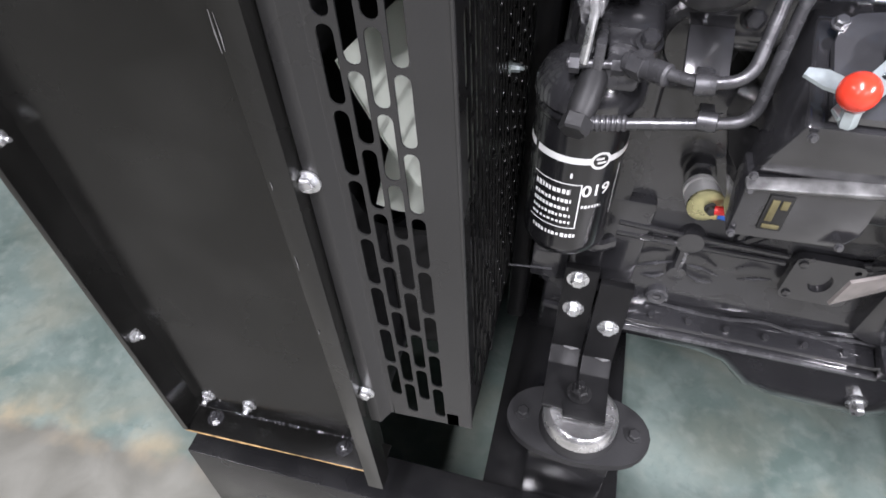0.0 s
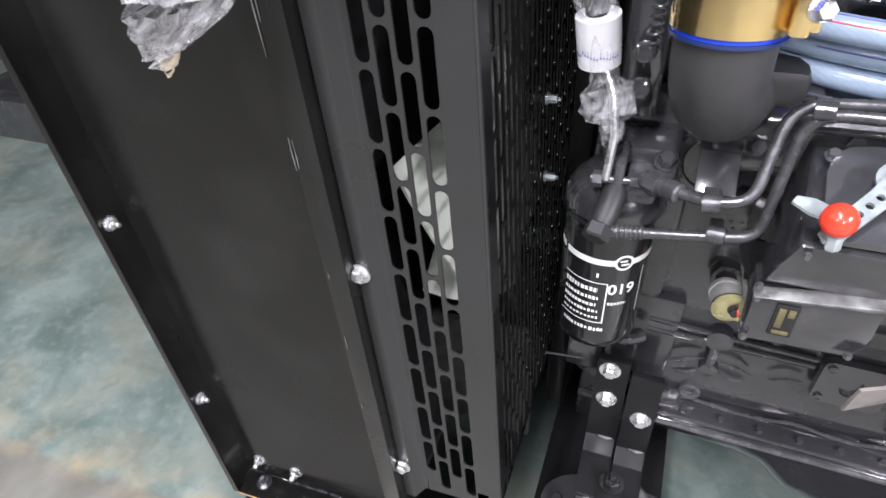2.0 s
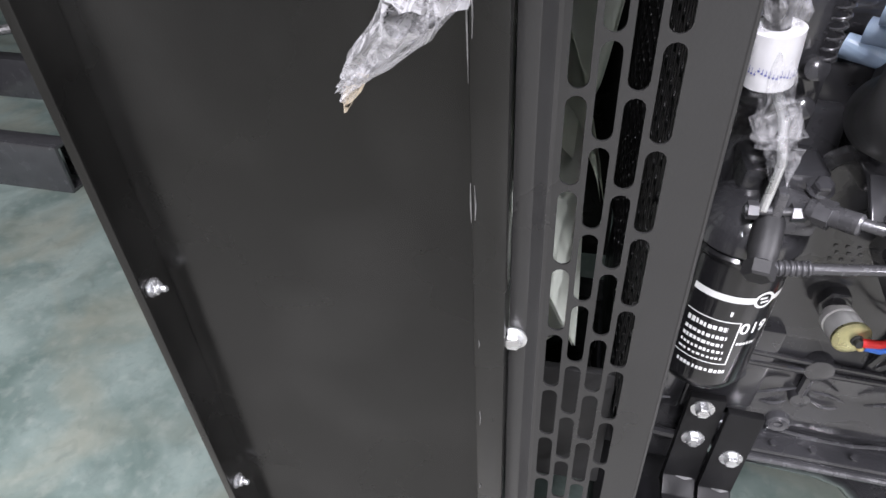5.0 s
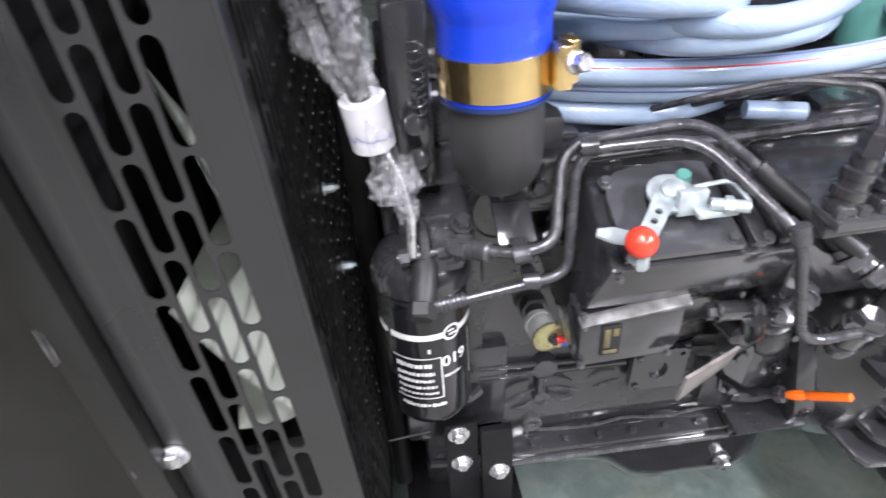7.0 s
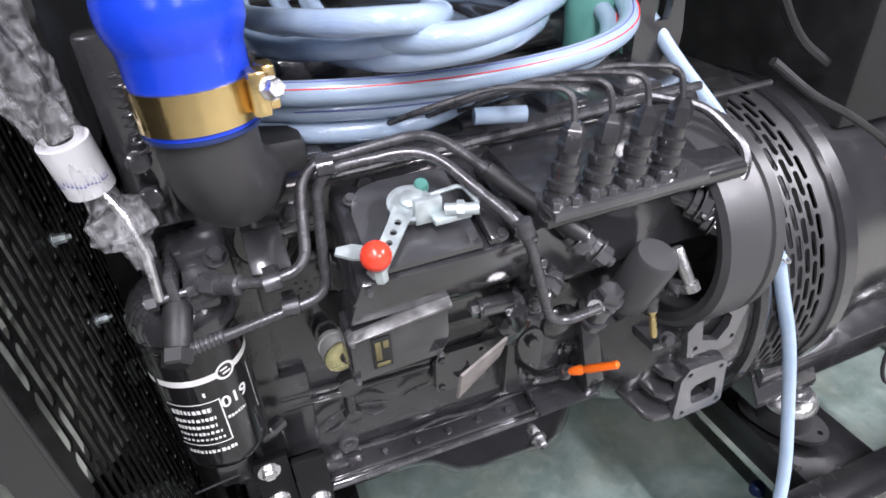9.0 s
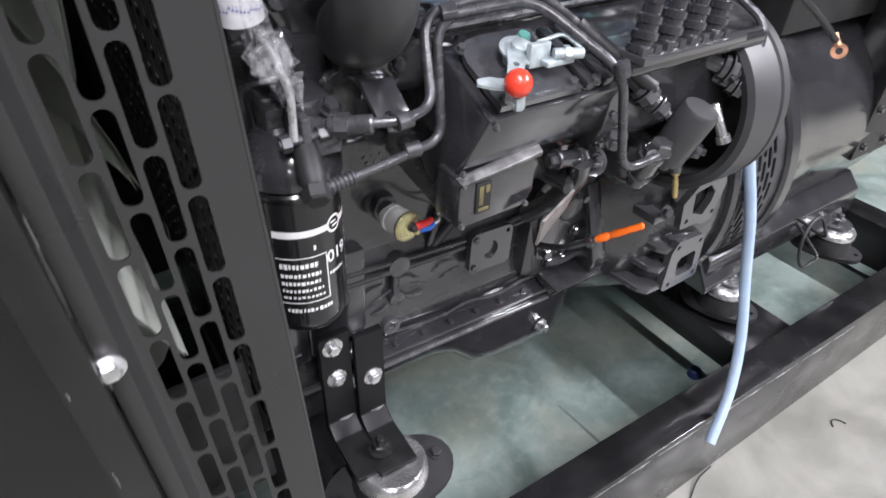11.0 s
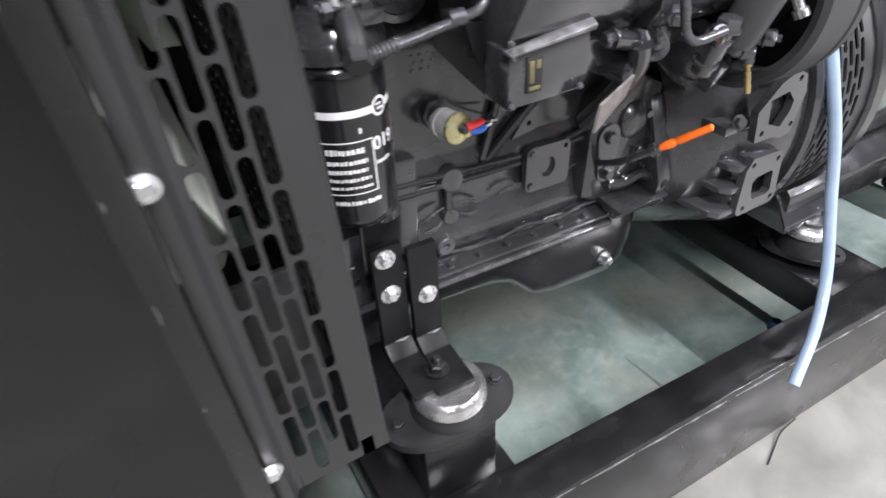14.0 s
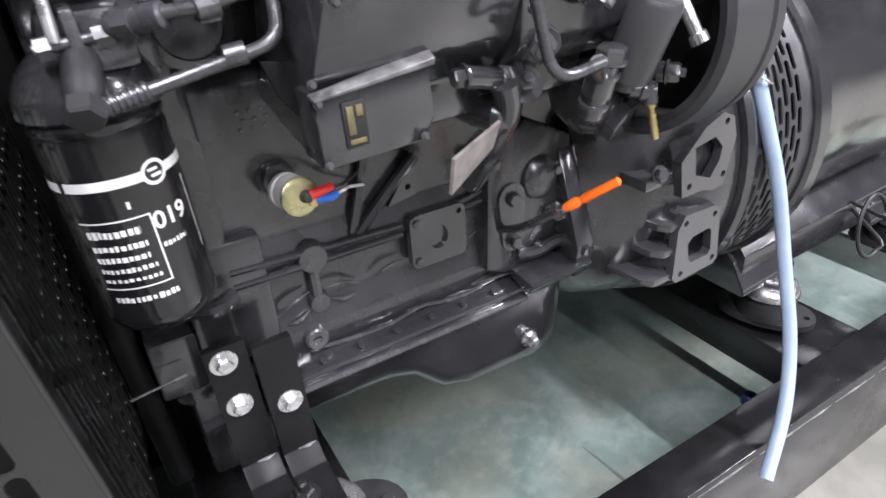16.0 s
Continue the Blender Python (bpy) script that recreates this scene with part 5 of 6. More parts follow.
for k in range(7):
    part("panel_screw", hex_bolt(B(), (1.345 + 0.09 * k, 0.468, 0.628), (0, -1, 0), 0.007, 0.006, 0.010), SMOOTH, alt)
for k in range(4):
    part("panel_screw", hex_bolt(B(), (1.340, 0.468, 0.72 + 0.11 * k), (0, -1, 0), 0.007, 0.006, 0.010), SMOOTH, alt)
# rear mounts
def rear_mount(cx, cy, zb):
    """An oval rubber mount with a pressed cap, a washer and a nut."""
    ob = thing("rear_engine_mount", "black oval rubber mount with bright pressed cap", "engine mount", (cx, cy, zb))
    outline = []
    for i in range(40):
        a = 2 * math.pi * i / 40
        k = 0.057 + 0.034 * abs(math.cos(a)) ** 3
        u, v = k * math.cos(a), k * 0.95 * math.sin(a)
        outline.append((u * 0.40 + v * 0.917, -u * 0.917 + v * 0.40))
    part("base_flange", plate_with_holes(B(), outline, [circle(0.030, -0.068, 0.006), circle(-0.030, 0.068, 0.006)], lambda u, v, w: (cx + u, cy + v, zb + w), 0.012), RUBBER, ob)
    part("rubber_body", turned(B(), (cx, cy, zb + 0.012), (0, 0, 1), [(0, 0.058), (0.016, 0.056), (0.040, 0.049), (0.046, 0.047)], 32), RUBBER, ob)
    part("dome_cap", turned(B(), (cx, cy, zb + 0.056), (0, 0, 1), [(0, 0.051), (0.003, 0.0555), (0.013, 0.0545), (0.022, 0.048), (0.026, 0.040), (0.0265, 0.002)], 32), SILVER, ob, "bright zinc cap")
    part("washer", turned(B(), (cx, cy, zb + 0.082), (0, 0, 1), [(0, 0.034), (0.001, 0.037), (0.009, 0.037), (0.010, 0.034), (0.010, 0.016)], 28), GREYCAST, ob)
    part("nut", hex_bolt(B(), (cx, cy, zb + 0.092), (0, 0, 1), 0.017, 0.015, 0.0, 0.012), GREYCAST, ob)
    return ob


rear_mount(1.062, 0.512, 0.244)
rear_mount(1.52, 0.500, 0.250)
# bracket from the alternator's front foot down to the mount
bm = B()
prism(bm, [(0.500, 0.338), (0.500, 0.346), (0.535, 0.350), (0.550, 0.41), (0.57, 0.41), (0.58, 0.338)], "x", 1.030, 1.105, 0.003)
part("mount_foot", bm, SMOOTH, alt)

# ---- drain hose ----
hs = thing("drain_hose", "clear pale blue plastic drain hose hanging down", "hose", (0.75, 0.35, 0.2))
pts = glide([(0.790, 0.447, 0.80), (0.802, 0.430, 0.74), (0.830, 0.410, 0.64), (0.845, 0.385, 0.52), (0.830, 0.340, 0.40), (0.785, 0.300, 0.31), (0.713, 0.266, 0.232)], 8)
part("hose_wall", tube(B(), pts, 0.0105, 14), HOSE, hs)
bm = B()
tube(bm, bent([(0.772, 0.435, 0.808), (0.790, 0.425, 0.795), (0.806, 0.435, 0.790), (0.80, 0.46, 0.80)], 0.01), 0.0018, 6)
part("wire_tie", bm, ZINC, hs)

# ---- cooling fan behind the guards ----
fan = thing("cooling_fan", "pale plastic radiator cooling fan behind the guard", "fan", (-0.15, 0.735, 0.92))
bm = B()
turned(bm, (-0.205, 0.735, 0.92), (1, 0, 0), [(0, 0.06), (0.01, 0.075), (0.05, 0.075), (0.06, 0.05)], 28)
part("hub", bm, FANPLASTIC, fan)
for i in range(8):
    bm = B()
    rows = []
    for k in range(7):
        r = 0.07 + 0.235 * k / 6
        half = 0.062 + 0.066 * k / 6
        tw = radians(42 - 14 * k / 6)
        row = []
        for j in range(7):
            s = (j / 6 - 0.5) * 2 * half
            a = radians(45 * i + 12) + s * math.cos(tw) / max(r, 0.1)
            cam_x = -0.172 + s * math.sin(tw) * 0.72 + 0.010 * (1 - (s / half) ** 2)
            row.append((cam_x, 0.735 + r * math.cos(a), 0.92 + r * math.sin(a)))
        rows.append(row)
    for off in (0.0, 0.003):
        q = [vs(bm, [(x + off, y, z) for x, y, z in row]) for row in rows]
        for k in range(6):
            for j in range(6):
                bm.faces.new((q[k][j], q[k][j + 1], q[k + 1][j + 1], q[k + 1][j]))
    part("blade", bm, FANPLASTIC, fan, angle=60)

# ---- cylinder head and intake side ----
bm = B()
box(bm, (0.0, 0.585, 0.985), (0.60, 0.97, 1.075), 0.008)
part("cylinder_head", bm, CAST, eng)
for i in range(4):
    bm = B()
    box(bm, (0.015 + 0.147 * i, 0.66, 1.072), (0.150 + 0.147 * i, 0.93, 1.118), 0.018, 3)
    part("rocker_cover", bm, SMOOTH, eng)
bm = B()
prism(bm, [(0.500, 0.985), (0.488, 1.00), (0.488, 1.045), (0.503, 1.060), (0.60, 1.060), (0.60, 0.985)], "x", 0.10, 0.63, 0.006)
part("intake_manifold", bm, SMOOTH, eng)
for i in range(7):
    part("manifold_bolt", hex_bolt(B(), (0.14 + 0.075 * i, 0.489, 1.022 + 0.012 * (i % 2)), (0, -1, 0.2), 0.0085, 0.007, 0.011), SMOOTH, eng)
for i in range(5):
    part("manifold_pad", box(B(), (0.13 + 0.10 * i, 0.505, 1.056), (0.185 + 0.10 * i, 0.60, 1.068), 0.004), SMOOTH, eng)
bm = B()
tube(bm, bent([(0.16, 0.484, 1.052), (0.40, 0.482, 1.058), (0.62, 0.484, 1.064)], 0.05), 0.0055, 8)
part("leak_off_pipe", bm, PIPE, eng)
bm = B()
box(bm, (0.11, 0.50, 1.05), (0.62, 0.60, 1.056), 0.002)
part("manifold_gasket", bm, GREYCAST, eng)
# lifting eye at the rear of the head
put = lambda u, v, w: (0.615 + u, 0.575 + w, 1.03 + v)
outer = [(-0.025, 0.0), (0.045, 0.0), (0.050, 0.07), (0.044, 0.13), (0.026, 0.165), (0.002, 0.168), (-0.014, 0.150), (-0.022, 0.10)]
part("lifting_eye", plate_with_holes(B(), outer, [[(0.004, 0.085), (0.026, 0.085), (0.030, 0.115), (0.020, 0.140), (0.010, 0.138), (0.004, 0.115)]], put, 0.012), SMOOTH, eng)
bm = B()
box(bm, (0.655, 0.60, 0.95), (0.80, 0.95, 1.015), 0.006)
for i in range(3):
    hex_bolt(bm, (0.68 + 0.04 * i, 0.599, 0.99), (0, -1, 0), 0.008, 0.008, 0.011)
part("rear_bracket", bm, BRACKET_SHADE, eng)
bm = B()
tube(bm, [(0.700, 0.55, 1.012), (0.812, 0.55, 1.014)], 0.0045, 8)
tube(bm, bent([(0.80, 0.70, 1.25), (0.85, 0.62, 1.14), (0.90, 0.60, 1.05), (0.98, 0.60, 1.00)], 0.06), 0.008, 8)
part("cable", bm, RUBBER, eng)
# dark bodies beyond the head
bm = B()
box(bm, (0.02, 0.97, 0.85), (0.70, 1.08, 1.10), 0.03, 3)
part("exhaust_manifold", bm, CAST, eng)
bottle = thing("coolant_bottle", "teal plastic bottle behind the engine head", "bottle", (0.60, 0.66, 1.06))
bm = B()
turned(bm, (0.585, 0.650, 1.056), (0, 0, 1), [(0, 0.036), (0.004, 0.040), (0.09, 0.040), (0.11, 0.030), (0.12, 0.018), (0.14, 0.018)], 24)
part("body", bm, GREEN, bottle)

# ---- small springs and rods beside the elbow ----
bm = B()
pts = []
for i in range(90):
    a = i * 0.62
    pts.append((0.032 + 0.006 * math.cos(a), 0.500 + 0.006 * math.sin(a), 1.10 + 0.0008 * i))
tube(bm, pts, 0.0012, 6)
part("return_spring", bm, PIPE, eng)
bm = B()
for zz in (1.095, 1.06):
    turned(bm, (0.026, 0.505, zz), (0, -1, 0.3), [(0, 0.011), (0.012, 0.010), (0.013, 0.006)], 14)
box(bm, (0.005, 0.515, 1.02), (0.045, 0.54, 1.20), 0.006)
part("spring_post", bm, SMOOTH, eng)

# ---- air intake: elbow, blue hose and clamp ----
EX, EY, ER = 0.086, 0.426, 0.0380
elb = thing("intake_elbow", "dark grey painted metal intake elbow", "pipe elbow", (EX, EY, 1.03))
bm = B()
pts = bent([(EX, EY, 1.195), (EX, EY, 1.090), (EX + 0.030, EY + 0.110, 1.046)], 0.060, 12)
tube(bm, pts, lambda q: ER, 40)
part("elbow_body", bm, ELBOW, elb, angle=60)
bm = B()
box(bm, (0.10, 0.50, 0.99), (0.17, 0.58, 1.09), 0.012)
part("flange", bm, ELBOW, elb)
bh = thing("intake_hose", "bright blue ribbed silicone intake hose", "hose", (EX, EY, 1.14))
bm = B()
prof = [(0, ER + 0.001), (0.0005, ER + 0.0045), (0.055, ER + 0.0045), (0.060, ER + 0.006), (0.070, ER + 0.0098), (0.080, ER + 0.0105), (0.090, ER + 0.0098), (0.100, ER + 0.006), (0.106, ER + 0.005), (0.16, ER + 0.005), (0.165, ER + 0.006), (0.175, ER + 0.0098), (0.185, ER + 0.0105), (0.195, ER + 0.0098), (0.205, ER + 0.006), (0.30, ER + 0.005)]
turned(bm, (EX, EY, 1.148), (-0.01, 0.03, 1), prof, 48)
part("hose_wall", bm, BLUE, bh, angle=60)
bm = B()
turned(bm, (EX, EY, 1.1445), (-0.01, 0.03, 1), [(0, ER + 0.0008), (0.0005, ER + 0.0050), (0.0035, ER + 0.0054), (0.0042, ER + 0.0008)], 48)
part("hose_rim", bm, SCRAP, bh, "dark blue cut end of the hose")
clampt = thing("hose_clamp", "yellow chromate T-bolt clamp round the blue hose", "hose clamp", (EX, EY, 1.15))
bm = B()
R1 = ER + 0.0052
turned(bm, (EX, EY, 1.152), (-0.01, 0.03, 1), [(0, R1), (0.0003, R1 + 0.0012), (0.0297, R1 + 0.0012), (0.030, R1)], 48)
part("band", bm, GOLD, clampt)
bm = B()
for k, (dx, dy) in enumerate(((0.0, 0.0), (0.008, 0.012))):
    c = Vector((0.126 + dx, 0.395 + dy, 1.171))
    box(bm, c - Vector((0.005, 0.010, 0.014)), c + Vector((0.008, 0.008, 0.019)), 0.003)
part("trunnion", bm, GOLD, clampt)
bm = B()
hex_bolt(bm, (0.135, 0.386, 1.177), (0.3, -0.9, 0.25), 0.0072, 0.010, 0.0085)
part("nut", bm, ZINC, clampt, "bright hexagon nut")

# ---- coil of clear hose on the head ----
coil = thing("hose_coil", "loose coil of clear braided plastic hose with printed stripe", "hose coil", (0.35, 0.70, 1.12))
HR = 0.0118


def round_trip(pts, rise):
    """A closed turn through places in plan, lying on the front bundle and sagging behind it."""
    n = len(pts)
    P = [Vector((x, y - 0.075 * max(0.0, 1 - max(0.0, y - 0.50) / 0.40), 1.140 + rise + 0.022 * max(0.0, 1 - abs(y - 0.52) / 0.12) + 0.005 * math.sin(5 * i + 40 * rise))) for i, (x, y) in enumerate(pts)]
    return glide(P + [P[0]], 6)


turns = [
    (0.000, [(0.214, 0.866), (0.209, 0.690), (0.238, 0.560), (0.295, 0.512), (0.370, 0.530), (0.490, 0.670), (0.545, 0.800), (0.470, 0.925), (0.310, 0.950)]),
    (0.020, [(0.245, 0.850), (0.225, 0.650), (0.250, 0.535), (0.315, 0.505), (0.405, 0.545), (0.500, 0.650), (0.565, 0.770), (0.510, 0.890), (0.370, 0.935)]),
    (0.030, [(0.420, 0.960), (0.368, 0.780), (0.332, 0.630), (0.300, 0.545), (0.250, 0.515), (0.190, 0.560), (0.150, 0.700), (0.190, 0.880), (0.300, 0.985)]),
    (0.040, [(0.245, 0.730), (0.312, 0.655), (0.424, 0.635), (0.525, 0.700), (0.555, 0.820), (0.455, 0.910), (0.310, 0.890), (0.250, 0.810)]),
    (0.008, [(0.105, 0.870), (0.128, 0.760), (0.170, 0.650), (0.225, 0.560), (0.285, 0.520), (0.355, 0.525), (0.432, 0.595), (0.500, 0.720), (0.480, 0.850), (0.370, 0.950), (0.200, 0.960)]),
]
for rise, pts in turns:
    part("hose_turn", tube(B(), round_trip(pts, rise), HR, 12, caps=False), HOSE, coil)
runs = [
    [(0.085, 0.560, 1.128), (0.16, 0.515, 1.127), (0.26, 0.482, 1.126), (0.37, 0.470, 1.126), (0.47, 0.484, 1.128), (0.545, 0.530, 1.132), (0.598, 0.615, 1.138), (0.630, 0.720, 1.142), (0.62, 0.83, 1.15), (0.54, 0.92, 1.16)],
    [(0.085, 0.580, 1.106), (0.17, 0.530, 1.104), (0.27, 0.498, 1.103), (0.36, 0.490, 1.104), (0.46, 0.503, 1.108), (0.53, 0.545, 1.114), (0.570, 0.610, 1.125), (0.575, 0.69, 1.135), (0.54, 0.78, 1.14)],
    [(0.075, 0.59, 1.088), (0.17, 0.535, 1.080), (0.25, 0.510, 1.078), (0.31, 0.512, 1.082), (0.38, 0.54, 1.090)],
]
for pts in runs:
    h = part("hose_run", tube(B(), glide(pts, 6), HR, 12), HOSE, coil)
stripes = ((0, REDWIRE, -0.6), (1, INK, -0.2), (1, REDWIRE, -0.9), (0, INK, -1.3))
for k, m, ang in stripes:
    P = glide(runs[k], 6)[6:-14]
    bm = B()
    off = Vector((0, math.cos(ang) * -1, math.sin(ang))) * (HR + 0.0001)
    Q = []
    for i, p in enumerate(P):
        d = (P[min(i + 1, len(P) - 1)] - P[max(i - 1, 0)]).normalized()
        side = Vector((-d.y, d.x, 0)).normalized()
        if side.y > 0:
            side = -side
        Q.append(p + (side * math.cos(ang) + Vector((0, 0, 1)) * -math.sin(ang)) * HR)
    tube(bm, Q, 0.0008, 5)
    part("printed_stripe", bm, m, coil)
off_end = thing("hose_offcut", "short clear hose end lying on the manifold", "hose offcut", (0.34, 0.49, 1.07))
part("hose_wall", tube(B(), [(0.333, 0.482, 1.083), (0.385, 0.470, 1.080)], 0.0088, 14), HOSE, off_end)
run2 = thing("overflow_hose", "clear braided hose passing behind the lifting eye", "hose", (0.66, 0.55, 1.05))
part("hose_wall", tube(B(), glide([(0.600, 0.70, 1.20), (0.620, 0.62, 1.140), (0.645, 0.56, 1.073), (0.680, 0.50, 1.005), (0.702, 0.45, 0.943), (0.728, 0.430, 0.890), (0.762, 0.434, 0.828), (0.784, 0.444, 0.80)], 6), 0.0095, 12), HOSE, run2)

# ---- wrapped cable above the oil filter ----
cab = thing("wrapped_cable", "cable end wrapped in clear film with a white paper tag", "cable", (0.0, 0.48, 1.05))
bm = B()
tube(bm, [(0.010, 0.452, 0.985), (0.013, 0.456, 1.03), (0.006, 0.468, 1.065), (-0.012, 0.482, 1.10)], 0.0042, 10)
part("rod", bm, ZINC, cab, "thin bright rod")


def crumpled(bm, spine, radii, seed, seg=22, amp=0.28, squash=0.6, jag=0.0):
    """A crumpled film sleeve round a spine."""
    P = glide(spine, 5)
    rings_ = []
    for i, p in enumerate(P):
        q = i / (len(P) - 1)
        k = q * (len(radii) - 1)
        r = radii[int(k)] + (radii[min(int(k) + 1, len(radii) - 1)] - radii[int(k)]) * (k - int(k))
        d = (P[min(i + 1, len(P) - 1)] - P[max(i - 1, 0)]).normalized()
        _, u, v = frame_of(d)
        ring = []
        for j in range(seg):
            a = 2 * math.pi * j / seg
            n = noise.noise(Vector((math.cos(a) * 2.2, math.sin(a) * 2.2, q * 7 + seed)))
            n2 = noise.noise(Vector((math.cos(a) * 6, math.sin(a) * 6, q * 22 + seed)))
            rr = r * (1 + amp * n * 1.6 + amp * 0.7 * n2)
            e = d * (jag * r * noise.noise(Vector((a * 1.7, seed, 0)))) if i in (0, len(P) - 1) else Vector()
            ring.append(bm.verts.new(p + u * math.cos(a) * rr + v * math.sin(a) * rr * squash + e))
        if rings_:
            for j in range(seg):
                bm.faces.new((rings_[-1][j], rings_[-1][(j + 1) % seg], ring[(j + 1) % seg], ring[j]))
        rings_.append(ring)
    return bm


part("film_sleeve", crumpled(B(), [(0.012, 0.449, 1.026), (0.008, 0.458, 1.048), (-0.004, 0.471, 1.078), (-0.014, 0.480, 1.12)], (0.018, 0.025, 0.026, 0.019), 3.1, amp=0.22, squash=0.5, jag=1.6), FILM, cab, "crumpled clear film", 25)
bm = B()
turned(bm, (-0.012, 0.482, 1.089), (-0.12, -0.10, 1), [(0, 0.0190), (0.0004, 0.0196), (0.046, 0.0202), (0.0465, 0.0195)], 28)
tg = part("paper_tag", bm, PAPER, cab, "white paper tape with blue handwriting")
ax = Vector((-0.12, -0.10, 1)).normalized()
rng = random.Random(8)
bm = B()
for i in range(16):
    a = radians(-62 + 8.0 * i)
    z0 = 0.010 + 0.004 * rng.random()
    h = 0.003 + 0.004 * rng.random()
    for w0, w1, za, zb in ((0, 0.9, z0, z0 + 0.0016), (3, 3.8, z0, z0 + h)):
        q = []
        for aa, zz in ((a + radians(w0), za), (a + radians(w0 + (5 if w0 == 0 else 1.2)), za), (a + radians(w0 + (5 if w0 == 0 else 1.2)), zb), (a + radians(w0), zb)):
            q.append(Vector((-0.012, 0.482, 1.089)) + ax * zz + 0.0205 * Vector((math.sin(aa), -math.cos(aa), 0)))
        bm.faces.new(vs(bm, q))
part("ink_marks", bm, INK, tg)
part("film_wrap", crumpled(B(), [(-0.018, 0.478, 1.135), (-0.030, 0.486, 1.175), (-0.045, 0.500, 1.23), (-0.060, 0.52, 1.30)], (0.020, 0.030, 0.040, 0.048), 8.4, 28, 0.34, 0.8), FILM, cab, "crumpled clear film", 25)
bm = B()
tube(bm, glide([(-0.016, 0.478, 1.12), (-0.025, 0.480, 1.17), (-0.04, 0.50, 1.25), (-0.05, 0.52, 1.36)], 5), 0.010, 12)
part("corrugated_conduit", bm, RUBBER, cab)

# ---- plastic bag hanging before the side pan ----
bag = thing("plastic_bag", "crumpled clear plastic bag hanging before the black panel", "plastic bag", (-0.27, 0.24, 1.17))
part("bag_film", crumpled(B(), [(-0.279, 0.242, 1.158), (-0.272, 0.240, 1.172), (-0.240, 0.238, 1.206), (-0.228, 0.242, 1.245), (-0.252, 0.275, 1.30), (-0.300, 0.315, 1.37), (-0.315, 0.338, 1.43)], (0.008, 0.020, 0.050, 0.072, 0.046, 0.026, 0.012), 5.7, 44, 0.26, 0.28, 0.6), BAGFILM, bag, angle=25)
part("torn_corner", crumpled(B(), [(-0.284, 0.243, 1.147), (-0.281, 0.243, 1.154), (-0.275, 0.241, 1.166)], (0.002, 0.006, 0.009), 2.3, 14, 0.2, 0.35, 0.4), KRAFT, bag, "yellowed folded corner", 25)
LX0, LZ0 = -0.438, 1.204
sticker = thing("paper_label", "white paper label stuck on the black panel", "label", (LX0, 0.342, LZ0))
put = lambda u, v, w: (u, 0.3415 + w, v)
part("sheet", plate_with_holes(B(), rounded(LX0, LZ0, LX0 + 0.097, LZ0 + 0.070, 0.008), [], put, 0.0012), PAPER, sticker)

# ---- earth cable with copper lug ----
lug = thing("earth_cable", "black cable ending in a bare copper lug", "cable", (0.94, 0.427, 0.926))
LUG = Vector((0.939, 0.427, 0.926))
part("cable_run", tube(B(), glide([LUG + Vector((-0.022, 0.002, 0.020)), (0.880, 0.434, 0.972), (0.820, 0.440, 1.008), (0.760, 0.446, 1.040), (0.700, 0.462, 1.085)], 5), 0.0052, 10), RUBBER, lug)
nrm = Vector((-0.87, -0.35, 0.27)).normalized()
along = Vector((0.72, -0.05, -0.66))
along = (along - nrm * along.dot(nrm)).normalized()
across = nrm.cross(along)
put = lambda u, v, w: LUG + along * u + across * v + nrm * w
part("copper_eye", plate_with_holes(B(), circle(0, 0, 0.0125, 22), [circle(0, 0, 0.0055, 14)], put, 0.0025), COPPER, lug)
part("copper_barrel", tube(B(), [put(-0.030, 0, 0.001), put(-0.009, 0, 0.001)], 0.0058, 10), COPPER, lug)

# ---- things further off on the floor ----
rack = thing("steel_frame", "dark grey steel channel frame lying on the floor", "steel frame", (-2.9, 1.9, 0.0))
for y0 in (1.62, 2.35):
    bm = B()
    prism(bm, [(y0, 0.0), (y0 + 0.09, 0.0), (y0 + 0.09, 0.012), (y0 + 0.012, 0.012), (y0 + 0.012, 0.188), (y0 + 0.09, 0.188), (y0 + 0.09, 0.20), (y0, 0.20)], "x", -4.2, -2.02, 0.002)
    part("channel_bar", bm, GREYCAST, rack)
for x0 in (-2.10, -3.1, -4.1):
    bm = B()
    box(bm, (x0, 1.715, 0.02), (x0 + 0.07, 2.349, 0.17), 0.004)
    part("cross_bar", bm, GREYCAST, rack)
bm = B()
tube(bm, [(-3.95, 1.75, 0.17), (-3.3, 2.05, 0.30), (-2.75, 2.36, 0.36)], 0.022, 10)
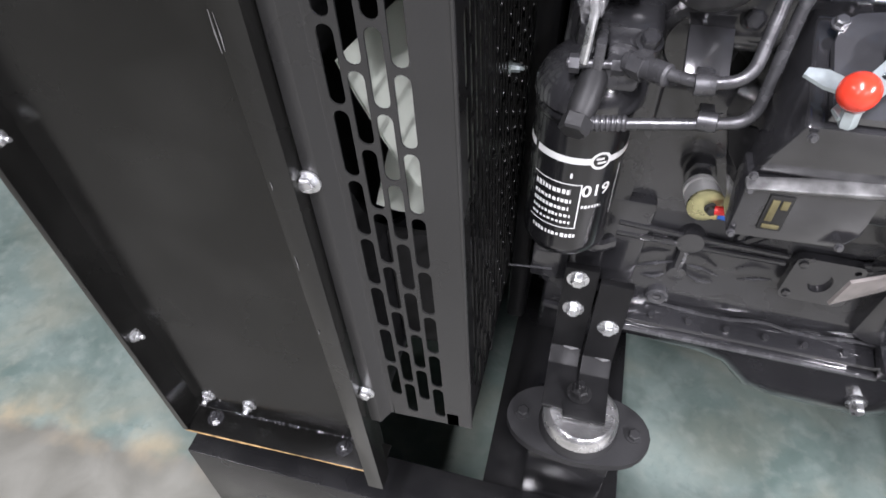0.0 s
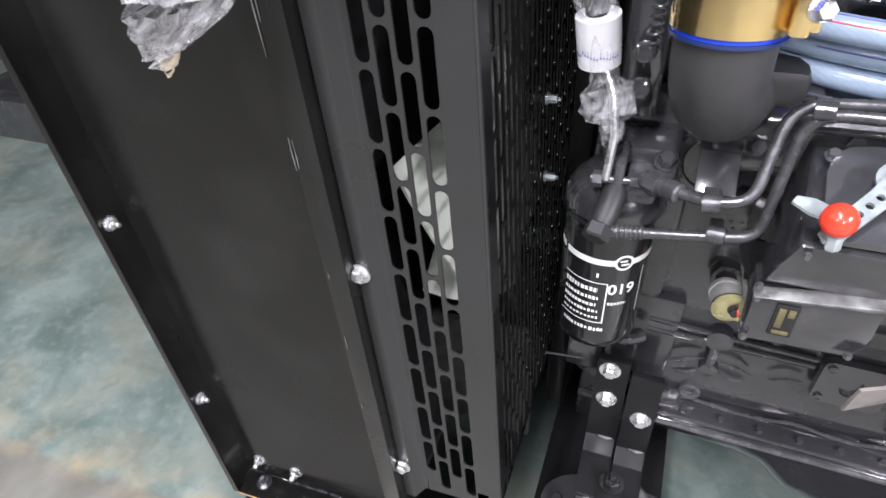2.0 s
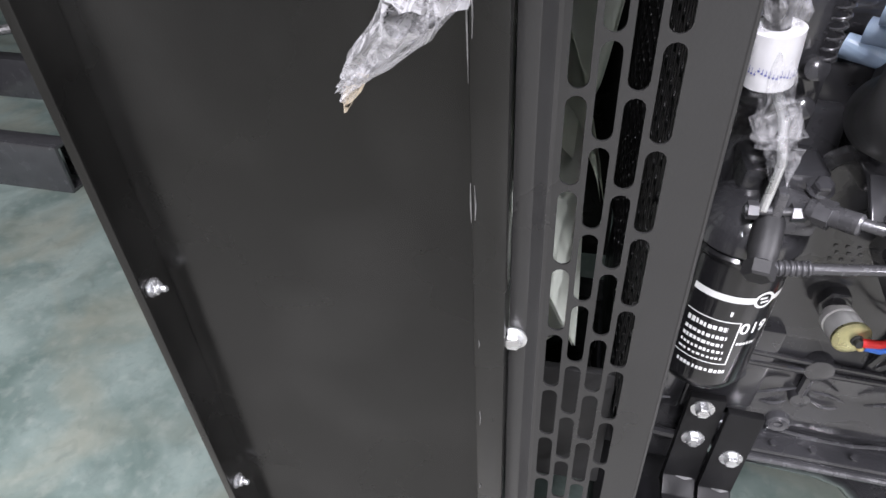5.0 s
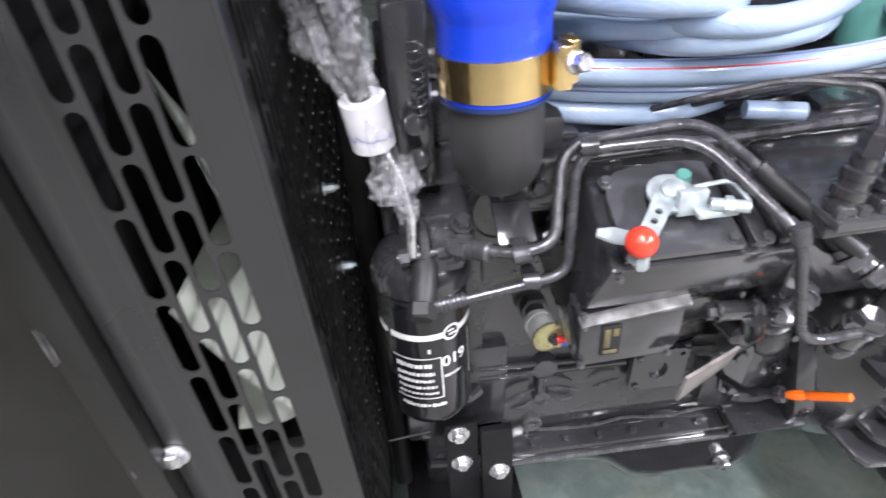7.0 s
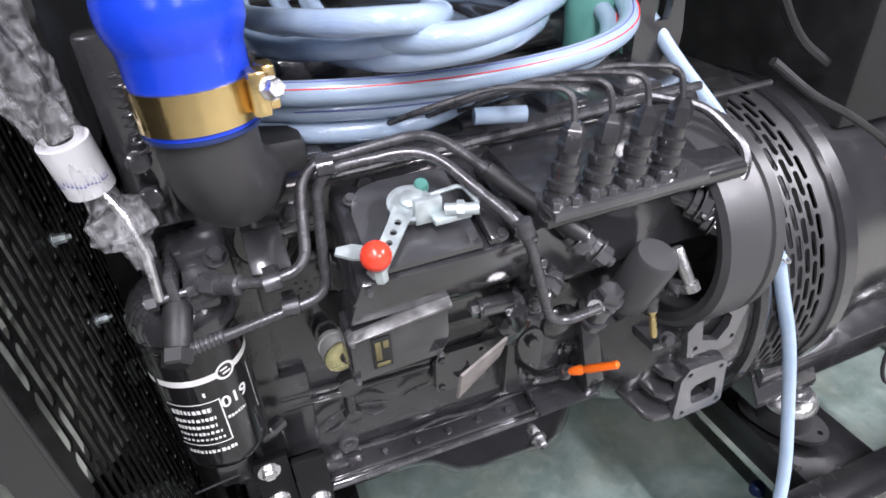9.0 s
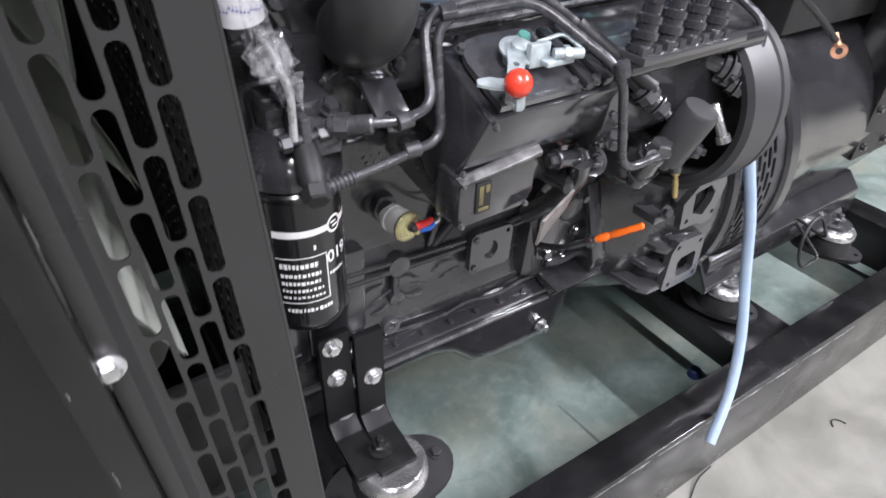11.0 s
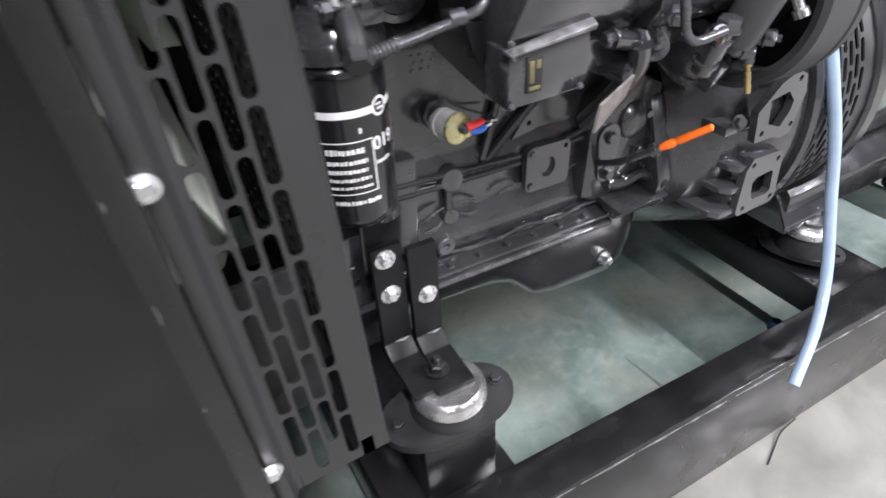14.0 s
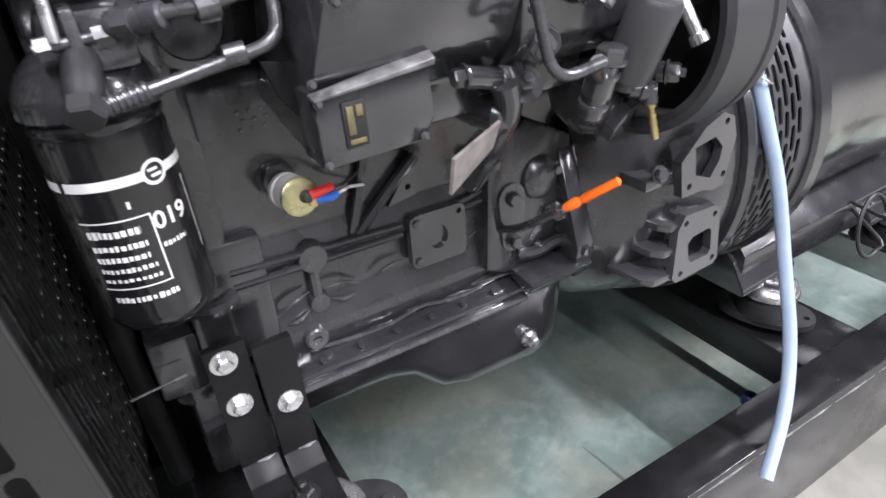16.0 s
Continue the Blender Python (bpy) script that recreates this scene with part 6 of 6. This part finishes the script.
part("brace", bm, WORN, rack)
crate = thing("yellow_canister", "small yellow canister on the floor beside the frame", "canister", (-3.35, 1.45, 0))
bm = B()
turned(bm, (-3.35, 1.45, 0.0), (0, 0, 1), [(0, 0.09), (0.01, 0.10), (0.20, 0.10), (0.23, 0.07), (0.25, 0.03), (0.28, 0.03)], 24)
part("body", bm, BRASS, crate)
wire = thing("wire_offcut", "thin dark wire lying on the floor beside the frame", "wire", (0.79, 0.28, 0), group="wire offcuts on the floor")
part("strand", tube(B(), glide([(0.715, 0.250, 0.003), (0.76, 0.270, 0.004), (0.80, 0.286, 0.009), (0.850, 0.291, 0.014)], 5), 0.0018, 6), RUBBER, wire)
for i, (wx, wy) in enumerate(((1.22, 0.20),)):
    w2 = thing("wire_offcut", "thin dark wire lying on the floor beside the frame", "wire", (wx, wy, 0), group="wire offcuts on the floor")
    part("strand", tube(B(), glide([(wx, wy, 0.002), (wx + 0.014, wy + 0.012, 0.003), (wx + 0.03, wy + 0.006, 0.002), (wx + 0.038, wy - 0.012, 0.002)], 4), 0.0016, 6), RUBBER, w2)
cap = thing("plastic_scrap", "small dark blue plastic scrap on the floor", "scrap", (1.06, 0.47, 0.0))
bm = B()
turned(bm, (1.06, 0.50, 0.0), (0, 0, 1), [(0, 0.018), (0.022, 0.016), (0.026, 0.012), (0.027, 0.002)], 16)
part("shell", bm, SCRAP, cap)
lp = thing("cable_loop", "black cable loop hanging beside the alternator foot", "cable", (1.2, 0.40, 0.44))
pts = [(1.24 + 0.050 * math.cos(2 * math.pi * i / 16), 0.440 + 0.012 * math.sin(2 * math.pi * i / 16), 0.415 + 0.062 * math.sin(2 * math.pi * i / 16)) for i in range(15)]
part("cable_run", tube(B(), glide([(1.30, 0.515, 0.42)] + pts + [(1.31, 0.515, 0.40)], 4), 0.004, 8), RUBBER, lp)
# thin rod beside the bracket
bm = B()
tube(bm, [(-0.046, 0.528, 0.630), (0.012, 0.532, 0.632)], 0.0016, 6)
part("probe_rod", bm, PIPE, eng)
